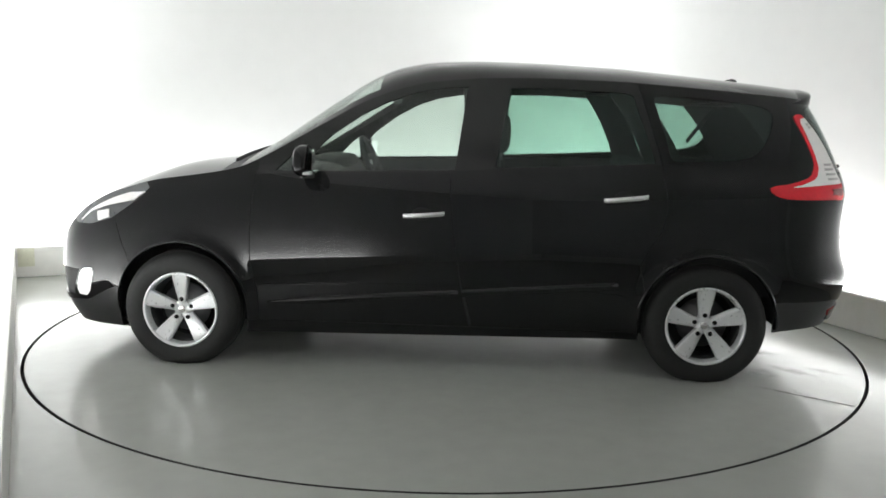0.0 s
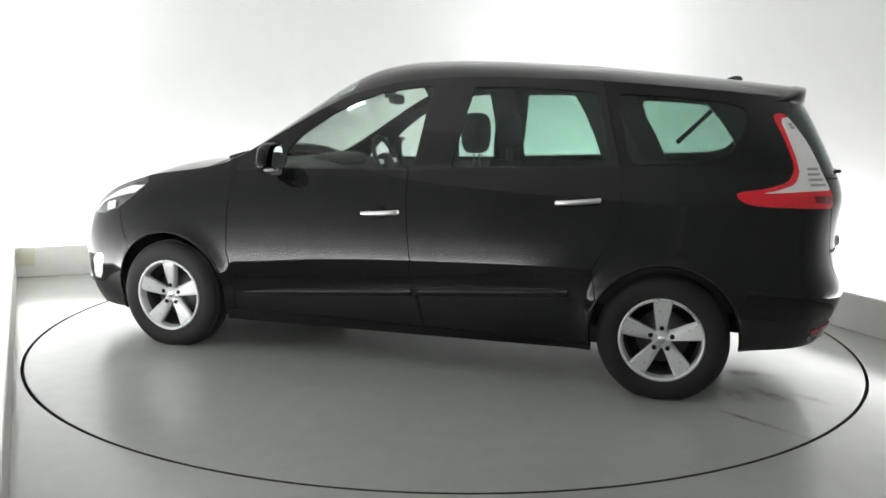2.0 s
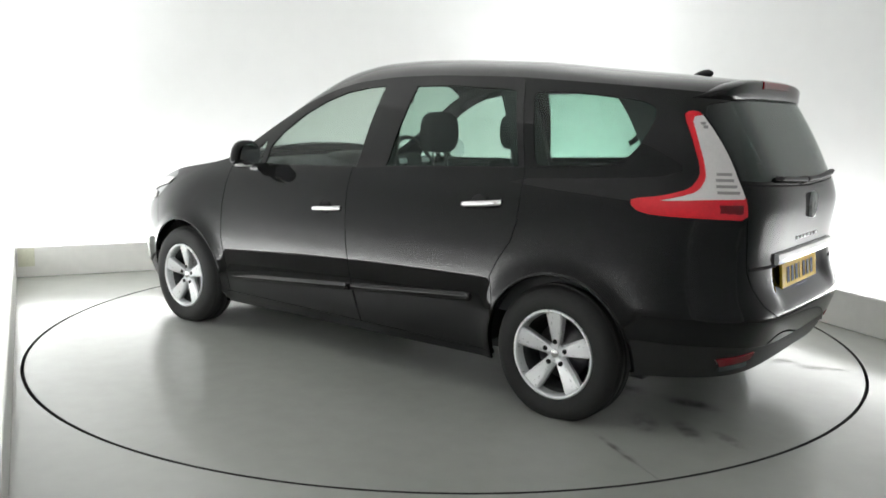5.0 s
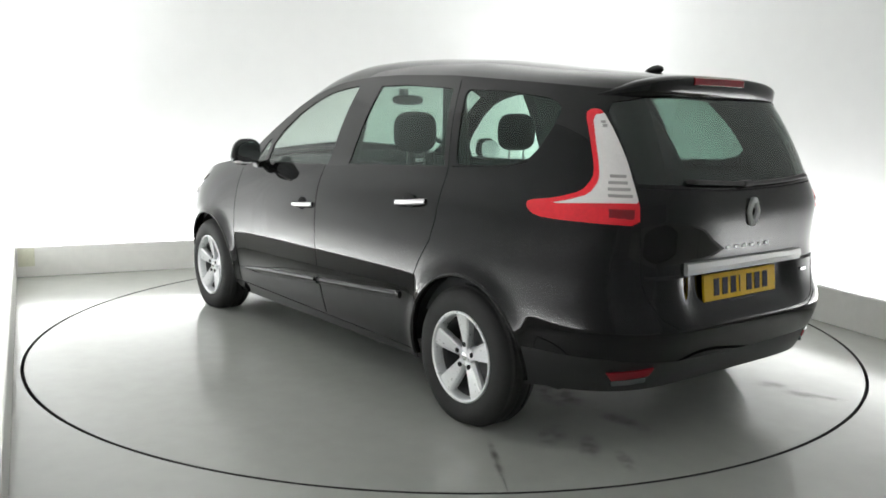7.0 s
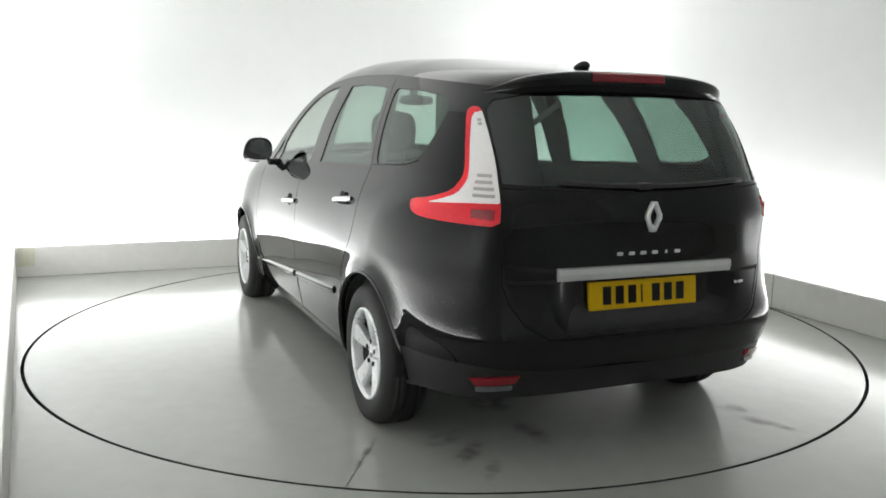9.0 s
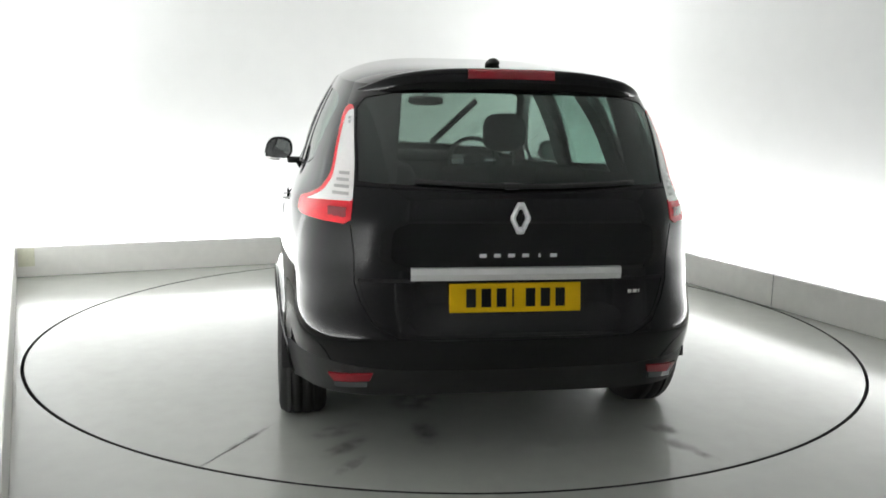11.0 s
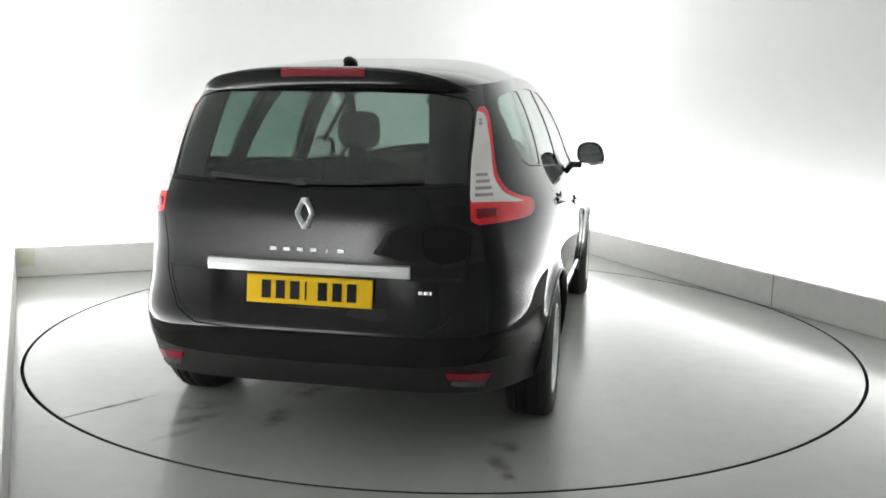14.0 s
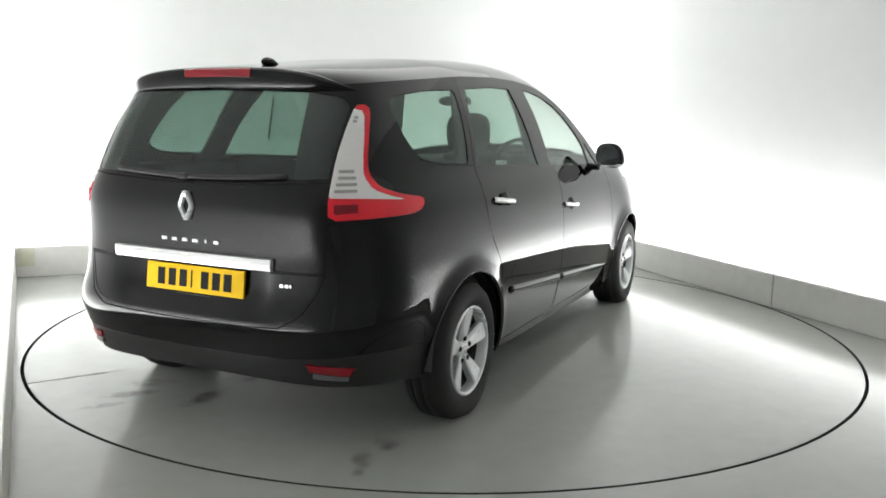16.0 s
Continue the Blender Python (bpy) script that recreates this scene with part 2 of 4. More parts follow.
def build_bay():
    floor_with_hole()
    r = TABLE_RADIUS + 0.008
    pit = part("turntable_pit", lathe("turntable_pit", [(r, -0.0005), (r, -0.06), (0.02, -0.06)], GAP_SHADE, 160, "z", False))
    tagged(pit, "gap under the edge of the turntable, its shade put into the colour", "pit", kind="structure")
    names = ("north", "east", "south", "west")
    inner, outer = offset_corners(0), offset_corners(KERB_THICK)
    for i in range(4):
        j = (i + 1) % 4
        verts, quad = [], [inner[i], inner[j], outer[j], outer[i]]
        for z in (0.0, KERB_HEIGHT):
            verts += [(q.x, q.y, z) for q in quad]
        faces = [(3, 2, 1, 0), (4, 5, 6, 7), (0, 1, 5, 4), (1, 2, 6, 5), (2, 3, 7, 6), (3, 0, 4, 7)]
        ob = part("kerb_" + names[i], mesh_of("kerb", verts, faces, KERB_PAINT, False), bevel=0.008)
        tagged(ob, "low off-white kerb wall hiding the cove lights, scuffed", "kerb", kind="structure")
    wall_in, wall_out = rounded(offset_corners(KERB_THICK + SLOT), 0.45), rounded(offset_corners(KERB_THICK + SLOT + 0.15), 0.6)
    per = len(wall_in) // 4
    for i in range(4):
        ids = [(i * per + per // 2 + k) % len(wall_in) for k in range(per + 1)]
        verts, faces = [], []
        for k in ids:
            a, b = wall_in[k], wall_out[k]
            verts += [(a.x, a.y, 0), (a.x, a.y, CEILING), (b.x, b.y, CEILING), (b.x, b.y, 0)]
        for k in range(per):
            for s in range(4):
                t = (s + 1) % 4
                faces.append((4 * k + s, 4 * k + 4 + s, 4 * k + 4 + t, 4 * k + t))
        faces += [(0, 1, 2, 3), (4 * per + 3, 4 * per + 2, 4 * per + 1, 4 * per)]
        ob = part("wall_" + names[i], mesh_of("wall", verts, faces, DIMMED_WALL if i == 2 else WALL, False))
        tagged(ob, "unseen plain wall with no lights, its dimness put into a grey colour" if i == 2 else "plain white wall washed by hidden cove light", "wall", kind="structure")
    top = offset_corners(KERB_THICK + SLOT + 0.15)
    verts = [(q.x, q.y, CEILING) for q in top] + [(q.x, q.y, CEILING + 0.15) for q in top]
    faces = [(0, 1, 2, 3), (7, 6, 5, 4)] + [(i, i + 4, (i + 1) % 4 + 4, (i + 1) % 4) for i in range(4)]
    tagged(part("ceiling", mesh_of("ceiling", verts, faces, CEILING_PAINT, False)), "plain white ceiling over the photo bay", "ceiling", kind="structure")


build_bay()
kerb_marks()


def blob(name, length, width, mat):
    """A flat patch of stain on the deck, whose edges fade."""
    n = 24
    rim = [(math.cos(2 * math.pi * i / n) * length / 2, math.sin(2 * math.pi * i / n) * width / 2, 0.0) for i in range(n)]
    return mesh_of(name, rim, [tuple(range(n))], mat, False)


def build_turntable():
    table = tagged(new("turntable"), "round grey painted vehicle turntable, flush with the floor", "turntable")
    profile = [(0.0, 0.0), (TABLE_RADIUS - 0.012, 0.0), (TABLE_RADIUS - 0.010, -0.001)]
    part("disc", lathe("disc", profile, DISC_PAINT, 200, "z", False), table)
    # the rim's sides are coloured dark to stand for shade in the groove
    rim = [(TABLE_RADIUS - 0.010, -0.001), (TABLE_RADIUS - 0.008, -0.004), (TABLE_RADIUS - 0.008, -0.04), (0.0, -0.04)]
    part("disc_rim", lathe("disc_rim", rim, GAP_SHADE, 200, "z", False), table, "rim of the deck, coloured dark for the shade in the gap")
    a = math.radians(148.2)
    bm = box_bm((2.12, -0.003, 0.0005), (2.503, 0.003, 0.002))
    part("plate_joint", bm_mesh("plate_joint", bm, SCUFF), table, "dark joint between deck plates", m=Matrix.Rotation(a, 4, "Z"))
    # oily stains and tyre scuffs: polar place on the deck, length, width, turn
    for k, (deg, r, l, w, turn) in enumerate(((156.6, 1.98, 0.34, 0.16, -35), (159.4, 2.14, 0.36, 0.13, -22), (161.4, 2.31, 0.26, 0.09, -15), (-162.9, 2.25, 0.26, 0.13, 12), (-161.1, 2.08, 0.24, 0.14, 20),
                                              (-162.4, 2.39, 0.16, 0.08, 10), (148.2, 2.2, 0.5, 0.05, 0),
                                              (168.0, 1.9, 0.40, 0.16, 10), (165.0, 1.5, 0.5, 0.3, 0))):
        m = Matrix.Rotation(math.radians(deg), 4, "Z") @ Matrix.Translation((r, 0, 0.0012 + 0.0002 * k)) @ Matrix.Rotation(math.radians(turn), 4, "Z")
        part("stain", blob("stain", l, w, OIL_STAIN), table, "dark oily stain on the deck", m=m)
    return table


turntable = build_turntable()

# ---- body form: plan outlines stacked by height ----
def smooth_table(rows, sigma):
    """A smoothed curve through rows of (at, value), as a function."""
    a = np.array([r[0] for r in rows], float)
    v = np.array([r[1] for r in rows], float)
    order = np.argsort(a)
    a, v = a[order], v[order]
    step = 0.01
    grid = np.arange(a[0] - 0.4, a[-1] + 0.4, step)
    first, last = (v[1] - v[0]) / (a[1] - a[0]), (v[-1] - v[-2]) / (a[-1] - a[-2])
    val = np.interp(grid, a, v)
    val = np.where(grid < a[0], v[0] + first * (grid - a[0]), val)
    val = np.where(grid > a[-1], v[-1] + last * (grid - a[-1]), val)
    k = np.arange(-int(3 * sigma / step), int(3 * sigma / step) + 1) * step
    w = np.exp(-0.5 * (k / sigma) ** 2)
    w /= w.sum()
    pad = len(k) // 2
    ext = np.concatenate([val[0] - (val[1] - val[0]) * np.arange(pad, 0, -1), val, val[-1] + (val[-1] - val[-2]) * np.arange(1, pad + 1)])
    val = np.convolve(ext, w, "valid")
    return lambda q: float(np.interp(q, grid, val))


half_width = smooth_table([(0.15, 0.87), (0.25, 0.905), (0.35, 0.922), (0.48, 0.935), (0.62, 0.938), (0.75, 0.932), (0.88, 0.915), (0.98, 0.893), (1.06, 0.855),
                           (1.12, 0.82), (1.2, 0.80), (1.3, 0.767), (1.4, 0.726), (1.5, 0.675), (1.6, 0.62)], 0.03)
front_reach = smooth_table([(0.15, 2.20), (0.25, 2.262), (0.4, 2.285), (0.5, 2.278), (0.6, 2.26), (0.75, 2.24), (0.9, 2.19), (1.0, 2.15), (1.1, 2.05), (1.2, 1.95), (1.6, 1.65)], 0.05)
rear_reach = smooth_table([(0.15, 2.06), (0.25, 2.16), (0.35, 2.215), (0.45, 2.25), (0.52, 2.275), (0.57, 2.268), (0.63, 2.238), (0.7, 2.225), (0.8, 2.218), (0.9, 2.228), (1.0, 2.24),
                           (1.08, 2.22), (1.2, 2.165), (1.3, 2.115), (1.4, 2.06), (1.5, 2.0), (1.6, 1.93)], 0.025)
rear_power = smooth_table([(0.15, 5.6), (0.6, 5.4), (0.9, 5.2), (1.1, 5.5), (1.4, 6.3), (1.6, 6.5)], 0.05)
edge_height = smooth_table([(-2.0, 1.485), (-1.735, 1.51), (-1.43, 1.535), (-0.97, 1.57), (-0.5, 1.585), (-0.18, 1.58), (0.1, 1.553), (0.3, 1.5), (0.456, 1.435),
                            (0.75, 1.265), (0.95, 1.15), (1.1, 1.075), (1.3, 1.04), (1.59, 1.0), (1.86, 0.92), (2.04, 0.82), (2.15, 0.71), (2.21, 0.63), (2.27, 0.54)], 0.05)
crown_height = smooth_table([(-2.0, 1.555), (-1.735, 1.585), (-1.43, 1.616), (-0.97, 1.665), (-0.5, 1.69), (-0.18, 1.697), (0.1, 1.688), (0.3, 1.652), (0.456, 1.583),
                             (0.75, 1.395), (0.95, 1.262), (1.15, 1.14), (1.3, 1.11), (1.59, 1.075), (1.86, 0.985), (2.04, 0.87), (2.15, 0.745), (2.21, 0.65), (2.27, 0.545)], 0.05)
front_power = smooth_table([(0.15, 6.0), (0.6, 6.0), (0.85, 5.0), (1.0, 4.0), (1.6, 3.2)], 0.05)
WHEELS = ((1.405, 0.356), (-1.415, 0.354))


def reach(front, z):
    return (front_reach(z), front_power(z)) if front else (rear_reach(z), rear_power(z))


def body_point(a, z):
    """The point of the body's skin at the plan angle a (0 nose, pi tail, left side positive) and the height z."""
    c, s = math.cos(a), math.sin(a)
    far, n = reach(c > 0, z)
    w = half_width(z)
    r = (abs(c / far) ** n + abs(s / w) ** n) ** (-1 / n)
    x, y = r * c, r * s
    for wx, rad in WHEELS:
        d = math.hypot(x - wx, z - 0.31)
        swell = 0.02 * math.exp(-((d - rad) / 0.05) ** 2) if z > 0.2 else 0.0
        y += math.copysign(swell, y) * min(1.0, abs(y) / 0.6)
    broad = 0.042 * math.exp(-((x - 1.55) / 0.42) ** 2) * max(0.0, 1 - ((z - 0.62) / 0.48) ** 2)
    y += math.copysign(broad, y) * min(1.0, abs(y) / 0.6)
    return Vector((x, y, z))


def angle_at_x(x, z):
    far, n = reach(x > 0, z)
    return math.atan2(half_width(z) * max(1e-9, 1 - min(1, abs(x) / far) ** n) ** (1 / n), x)


def angle_at_y(y, z, front=False):
    far, n = reach(front, z)
    x = far * max(1e-9, 1 - min(1, abs(y) / half_width(z)) ** n) ** (1 / n)
    return math.atan2(y, x if front else -x)


def top_limit(a):
    """Height at which the sides end and the bonnet, windscreen or roof begins."""
    z = 1.3
    for _ in range(60):
        z = 0.5 * z + 0.5 * edge_height(body_point(a, z).x)
    return z

from mathutils.geometry import delaunay_2d_cdt

# ---- the car: skin panels cut from the body form ----
car = tagged(new("car"), "black seven-seat family people carrier on the turntable", "car")


def at_x(*pts):
    return [(angle_at_x(x, z), z) for x, z in pts]


def at_y(*pts):
    return [(angle_at_y(y, z), z) for y, z in pts]


def fine(line, closed=False, step=0.03):
    """A polyline with points no farther apart than step."""
    out, n = [], len(line)
    for i in range(n if closed else n - 1):
        a, b = line[i], line[(i + 1) % n]
        k = max(1, int(math.hypot((b[0] - a[0]) * 1.5, b[1] - a[1]) / step))
        out += [(a[0] + (b[0] - a[0]) * t / k, a[1] + (b[1] - a[1]) * t / k) for t in range(k)]
    return out if closed else out + [line[-1]]


def x_line(pts, step=0.03):
    """A polyline straight in side view."""
    out = []
    for (x0, z0), (x1, z1) in zip(pts, pts[1:]):
        k = max(1, int(math.hypot(x1 - x0, z1 - z0) / step))
        out += [(x0 + (x1 - x0) * t / k, z0 + (z1 - z0) * t / k) for t in range(k)]
    return at_x(*out, pts[-1])


def soften(line, rounds=2):
    """Rounds the corners of a closed outline."""
    for _ in range(rounds):
        line = [q for i, a in enumerate(line) for b in (line[(i + 1) % len(line)],)
                for q in ((a[0] * 0.8 + b[0] * 0.2, a[1] * 0.8 + b[1] * 0.2), (a[0] * 0.2 + b[0] * 0.8, a[1] * 0.2 + b[1] * 0.8))]
    return line


def inside(poly, p):
    hit, n = False, len(poly)
    for i in range(n):
        (x0, y0), (x1, y1) = poly[i], poly[(i + 1) % n]
        if (y0 > p[1]) != (y1 > p[1]) and p[0] < (x1 - x0) * (p[1] - y0) / (y1 - y0) + x0:
            hit = not hit
    return hit


def widen(line, w):
    """A thin closed strip along a polyline, w metres to each side on the skin."""
    pts = [body_point(*q) for q in line]
    left, right = [], []
    for i, q in enumerate(line):
        a, b = pts[max(0, i - 1)], pts[min(len(pts) - 1, i + 1)]
        run = (b - a).normalized()
        da = (body_point(q[0] + 0.01, q[1]) - pts[i])
        out = Vector((da.y, -da.x, 0)).normalized()
        side = run.cross(out).normalized() * w
        per = da.length / 0.01
        along = side.dot(da.normalized()) / per
        left.append((q[0] + along, q[1] + side.z))
        right.append((q[0] - along, q[1] - side.z))
    return left + right[::-1]


def arch(cx, r, cz=0.31, steps=40):
    return [(cx + r * math.cos(2 * math.pi * i / steps), cz + r * math.sin(2 * math.pi * i / steps)) for i in range(steps)]


TAU = math.pi
BELT = [(1.0, 1.046), (0.7, 1.058), (-0.07, 1.083), (-0.3, 1.099), (-1.154, 1.137), (-1.21, 1.142)]
GLASS = {
    "front_quarter_window": soften(x_line([(0.90, 1.066), (0.80, 1.165), (0.735, 1.215), (0.735, 1.066), (0.90, 1.066)])[:-1], 0),
    "front_door_window": x_line([(0.70, 1.068), (0.69, 1.17), (0.60, 1.262), (0.443, 1.372), (0.30, 1.447), (0.154, 1.497), (0.0, 1.522), (-0.13, 1.532), (-0.075, 1.09), (0.70, 1.068)])[:-1],
    "rear_door_window": x_line([(-0.288, 1.105), (-0.36, 1.528), (-0.6, 1.53), (-0.98, 1.508), (-1.015, 1.495), (-1.13, 1.143), (-0.288, 1.105)])[:-1],
    "rear_quarter_window": soften(x_line([(-1.215, 1.150), (-1.112, 1.500), (-1.4, 1.487), (-1.68, 1.455), (-1.755, 1.415), (-1.71, 1.26), (-1.655, 1.195), (-1.55, 1.168), (-1.215, 1.150)], 0.1)[:-1], 2),
    "tailgate_window": at_y((0.0, 1.100), (0.2, 1.105), (0.413, 1.114)) + [(2.861, 1.122), (2.8565, 1.2), (2.846, 1.33), (2.840, 1.40), (2.855, 1.44)] + at_y((0.45, 1.462), (0.2, 1.468), (0.0, 1.470)) + [(TAU + 0.05, 1.470), (TAU + 0.05, 1.1)],
}
LAMP = soften([(2.806, 1.394), (2.8183, 1.414), (2.833, 1.409), (2.842, 1.32), (2.852, 1.2), (2.8565, 1.047), (2.854, 0.962), (2.792, 0.967), (2.715, 0.972), (2.697, 0.986), (2.691, 1.01), (2.695, 1.036),
               (2.737, 1.054), (2.777, 1.087), (2.7965, 1.14), (2.8005, 1.185), (2.8025, 1.29)], 1)
LAMP_PALE = soften([(2.8155, 1.386), (2.838, 1.398), (2.848, 1.32), (2.860, 1.2), (2.866, 1.05), (2.80, 1.046), (2.725, 1.031), (2.755, 1.05), (2.786, 1.078), (2.804, 1.13), (2.8075, 1.18), (2.810, 1.285)], 1)
HEADLAMP = x_line([(1.60, 0.958), (1.655, 0.897), (1.816, 0.785), (1.947, 0.748), (2.06, 0.745), (2.14, 0.80), (2.1, 0.95), (1.8, 1.02), (1.64, 1.0), (1.60, 0.958)])[:-1]
FOG = soften([(0.4247, 0.506), (0.3931, 0.494), (0.3698, 0.341), (0.4014, 0.336)], 1)
GRILLE = [(0.388, 0.489), (-0.05, 0.47), (-0.05, 0.31), (0.358, 0.328)]
RECESS = at_y((0.0, 0.755), (0.60, 0.752), (0.608, 0.74), (0.592, 0.69), (0.573, 0.645), (0.545, 0.605), (0.50, 0.574), (0.44, 0.556), (0.3, 0.545), (0.0, 0.542)) + [(TAU + 0.05, 0.542), (TAU + 0.05, 0.755)]
REFLECTOR = at_y((0.725, 0.370), (0.555, 0.388), (0.565, 0.355), (0.70, 0.336))
ARCHES = [at_x(*arch(1.405, 0.370)), at_x(*arch(-1.42, 0.366))]
FRONT_SEAM = x_line([(1.004, 1.05), (1.02, 0.80), (1.02, 0.58), (0.985, 0.42), (0.98, 0.25)])
MID_SEAM = x_line([(-0.05, 1.09), (-0.07, 0.85), (-0.092, 0.657), (-0.13, 0.45), (-0.175, 0.25)])
BACK_SEAM = x_line([(-1.165, 1.145), (-1.185, 1.0), (-1.19, 0.90), (-1.165, 0.80), (-1.10, 0.70), (-1.06, 0.62), (-1.085, 0.50), (-1.085, 0.25)])
POST_SEAM = x_line([(-1.165, 1.14), (-1.06, 1.50), (-1.045, 1.545)])
LOW_GAP = x_line([(-0.138, 0.425), (-0.175, 0.262)])
SILL_SEAM = x_line([(1.05, 0.25), (0.0, 0.25), (-1.06, 0.25)])
NOSE_SEAM = x_line([(1.68, 0.54), (1.74, 0.66), (1.80, 0.82)])
TAIL_SEAM = [(2.790, 0.968), (2.785, 0.85), (2.765, 0.70), (2.715, 0.60)] + x_line([(-1.76, 0.56), (-1.68, 0.50)])
GATE_SEAM = [(2.854, 0.962), (2.860, 0.85)] + at_y((0.625, 0.742), (0.603, 0.67), (0.555, 0.59), (0.465, 0.538), (0.3, 0.529), (0.0, 0.526)) + [(TAU + 0.03, 0.526)]
GLASS_SEAM = [(2.857, 1.105)] + at_y((0.413, 1.098), (0.2, 1.089), (0.0, 1.084)) + [(TAU + 0.03, 1.084)]
VALANCE = x_line([(-1.68, 0.435), (-1.9, 0.43)]) + at_y((0.74, 0.43), (0.65, 0.42), (0.45, 0.405), (0.0, 0.397)) + [(TAU + 0.05, 0.396)]
LIP = [(-0.05, 0.295), (0.33, 0.295)] + x_line([(1.99, 0.315), (1.85, 0.39), (1.70, 0.45)])
QUARTER_SEAM = x_line([(-1.19, 1.142), (-1.55, 1.162), (-1.66, 1.188)])
bottom = smooth_table([(2.3, 0.165), (1.75, 0.165), (1.05, 0.175), (-1.1, 0.212), (-1.75, 0.265), (-2.3, 0.295)], 0.03)


def skin_regions():
    """Triangulates the left half of the skin along all its outlines, and sorts the triangles into panels."""
    pts, edges = [], []

    def add(line, closed=False):
        first = len(pts)
        pts.extend(line)
        n = len(line)
        edges.extend((first + i, first + (i + 1) % n) for i in range(n if closed else n - 1))

    top = []
    for i in range(241):
        a = math.pi * i / 240
        top.append((a, top_limit(a)))
    low = [(math.pi * i / 200, bottom(body_point(math.pi * i / 200, 0.25).x)) for i in range(201)]
    add(top)
    add(low)
    for poly in (*GLASS.values(), LAMP, LAMP_PALE, HEADLAMP, FOG, GRILLE, RECESS, REFLECTOR):
        add(fine(poly, True), True)
    for poly in ARCHES:
        add(poly, True)
    seams = [widen(fine(s), w) for s, w in ((FRONT_SEAM, 0.0028), (MID_SEAM, 0.0028), (BACK_SEAM, 0.0028), (LOW_GAP, 0.0075), (SILL_SEAM, 0.0025), (NOSE_SEAM, 0.0018), 
                                             (GATE_SEAM, 0.003), (GLASS_SEAM, 0.003), (QUARTER_SEAM, 0.002), (POST_SEAM, 0.0028))]
    for s in seams:
        add(s, True)
    for line in (VALANCE, LIP, x_line(BELT), TAIL_SEAM, [(2.833, 1.409), (2.833, 1.52)]):
        add(fine(line))
    zs = [0.17 + 0.0225 * i for i in range(65)]
    for z in zs:
        xs = [-1.75 + 0.028 * i for i in range(131)]
        for x in xs:
            pts.append((angle_at_x(x, z), z))
        for i in range(30):
            a0 = angle_at_x(-1.75, z)
            pts.append((a0 + (math.pi - a0) * (i + 1) / 30, z))
        a1 = angle_at_x(1.89, z)
        for i in range(20):
            pts.append((a1 * i / 20, z))
    co, _, tris, *_ = delaunay_2d_cdt([Vector((a * 1.5, z)) for a, z in pts], edges, [], 0, 5e-4)
    flat = [(c.x / 1.5, c.y) for c in co]
    top_a, top_z = [q[0] for q in top], [q[1] for q in top]
    low_a, low_z = [q[0] for q in low], [q[1] for q in low]
    out = {}

    def boxed(poly):
        return poly, min(q[0] for q in poly), max(q[0] for q in poly), min(q[1] for q in poly), max(q[1] for q in poly)

    def within(b, q):
        return b[1] <= q[0] <= b[2] and b[3] <= q[1] <= b[4] and inside(b[0], q)

    b_arch, b_seam = [boxed(p) for p in ARCHES], [boxed(p) for p in seams]
    b_glass = {k: boxed(p) for k, p in GLASS.items()}
    b_lamp, b_pale, b_head, b_fog, b_grille, b_recess, b_refl = (boxed(p) for p in (LAMP, LAMP_PALE, HEADLAMP, FOG, GRILLE, RECESS, REFLECTOR))
    belt_x, belt_z = [p[0] for p in BELT][::-1], [p[1] for p in BELT][::-1]

    def side_of(line, q):
        """x of a seam at the height of q, to tell what lies before it."""
        zs_, as_ = [p[1] for p in line], [p[0] for p in line]
        if zs_[0] > zs_[-1]:
            zs_, as_ = zs_[::-1], as_[::-1]
        return q[0] > np.interp(q[1], zs_, as_)

    b_gate = boxed(GATE_SEAM + [(TAU + 0.05, 0.526), (TAU + 0.05, 0.962)])
    inner_z, inner_a = [0.962, 1.047, 1.2, 1.32, 1.409, 1.6], [2.854, 2.8565, 2.852, 2.842, 2.833, 2.833]
    val_a, val_z = [q[0] for q in VALANCE], [q[1] for q in VALANCE]
    lip_a, lip_z = [q[0] for q in LIP], [q[1] for q in LIP]
    for t in tris:
        q = (sum(flat[i][0] for i in t) / 3, sum(flat[i][1] for i in t) / 3)
        a, z = q
        if a < 0 or a > math.pi or z > np.interp(a, top_a, top_z) or z < np.interp(a, low_a, low_z) or any(within(b, q) for b in b_arch):
            continue
        glass = [k for k, b in b_glass.items() if within(b, q)]
        if glass:
            kind = glass[0]
        elif within(b_pale, q) and within(b_lamp, q):
            kind = "lamp_pale"
        elif within(b_lamp, q):
            kind = "lamp_red"
        elif any(within(b, q) for b in b_seam):
            kind = "seam"
        elif within(b_head, q):
            kind = "headlamp"
        elif within(b_fog, q):
            kind = "fog_lamp"
        elif within(b_grille, q):
            kind = "grille"
        elif within(b_recess, q):
            kind = "recess"
        elif within(b_refl, q):
            kind = "reflector"
        else:
            x = body_point(a, z).x
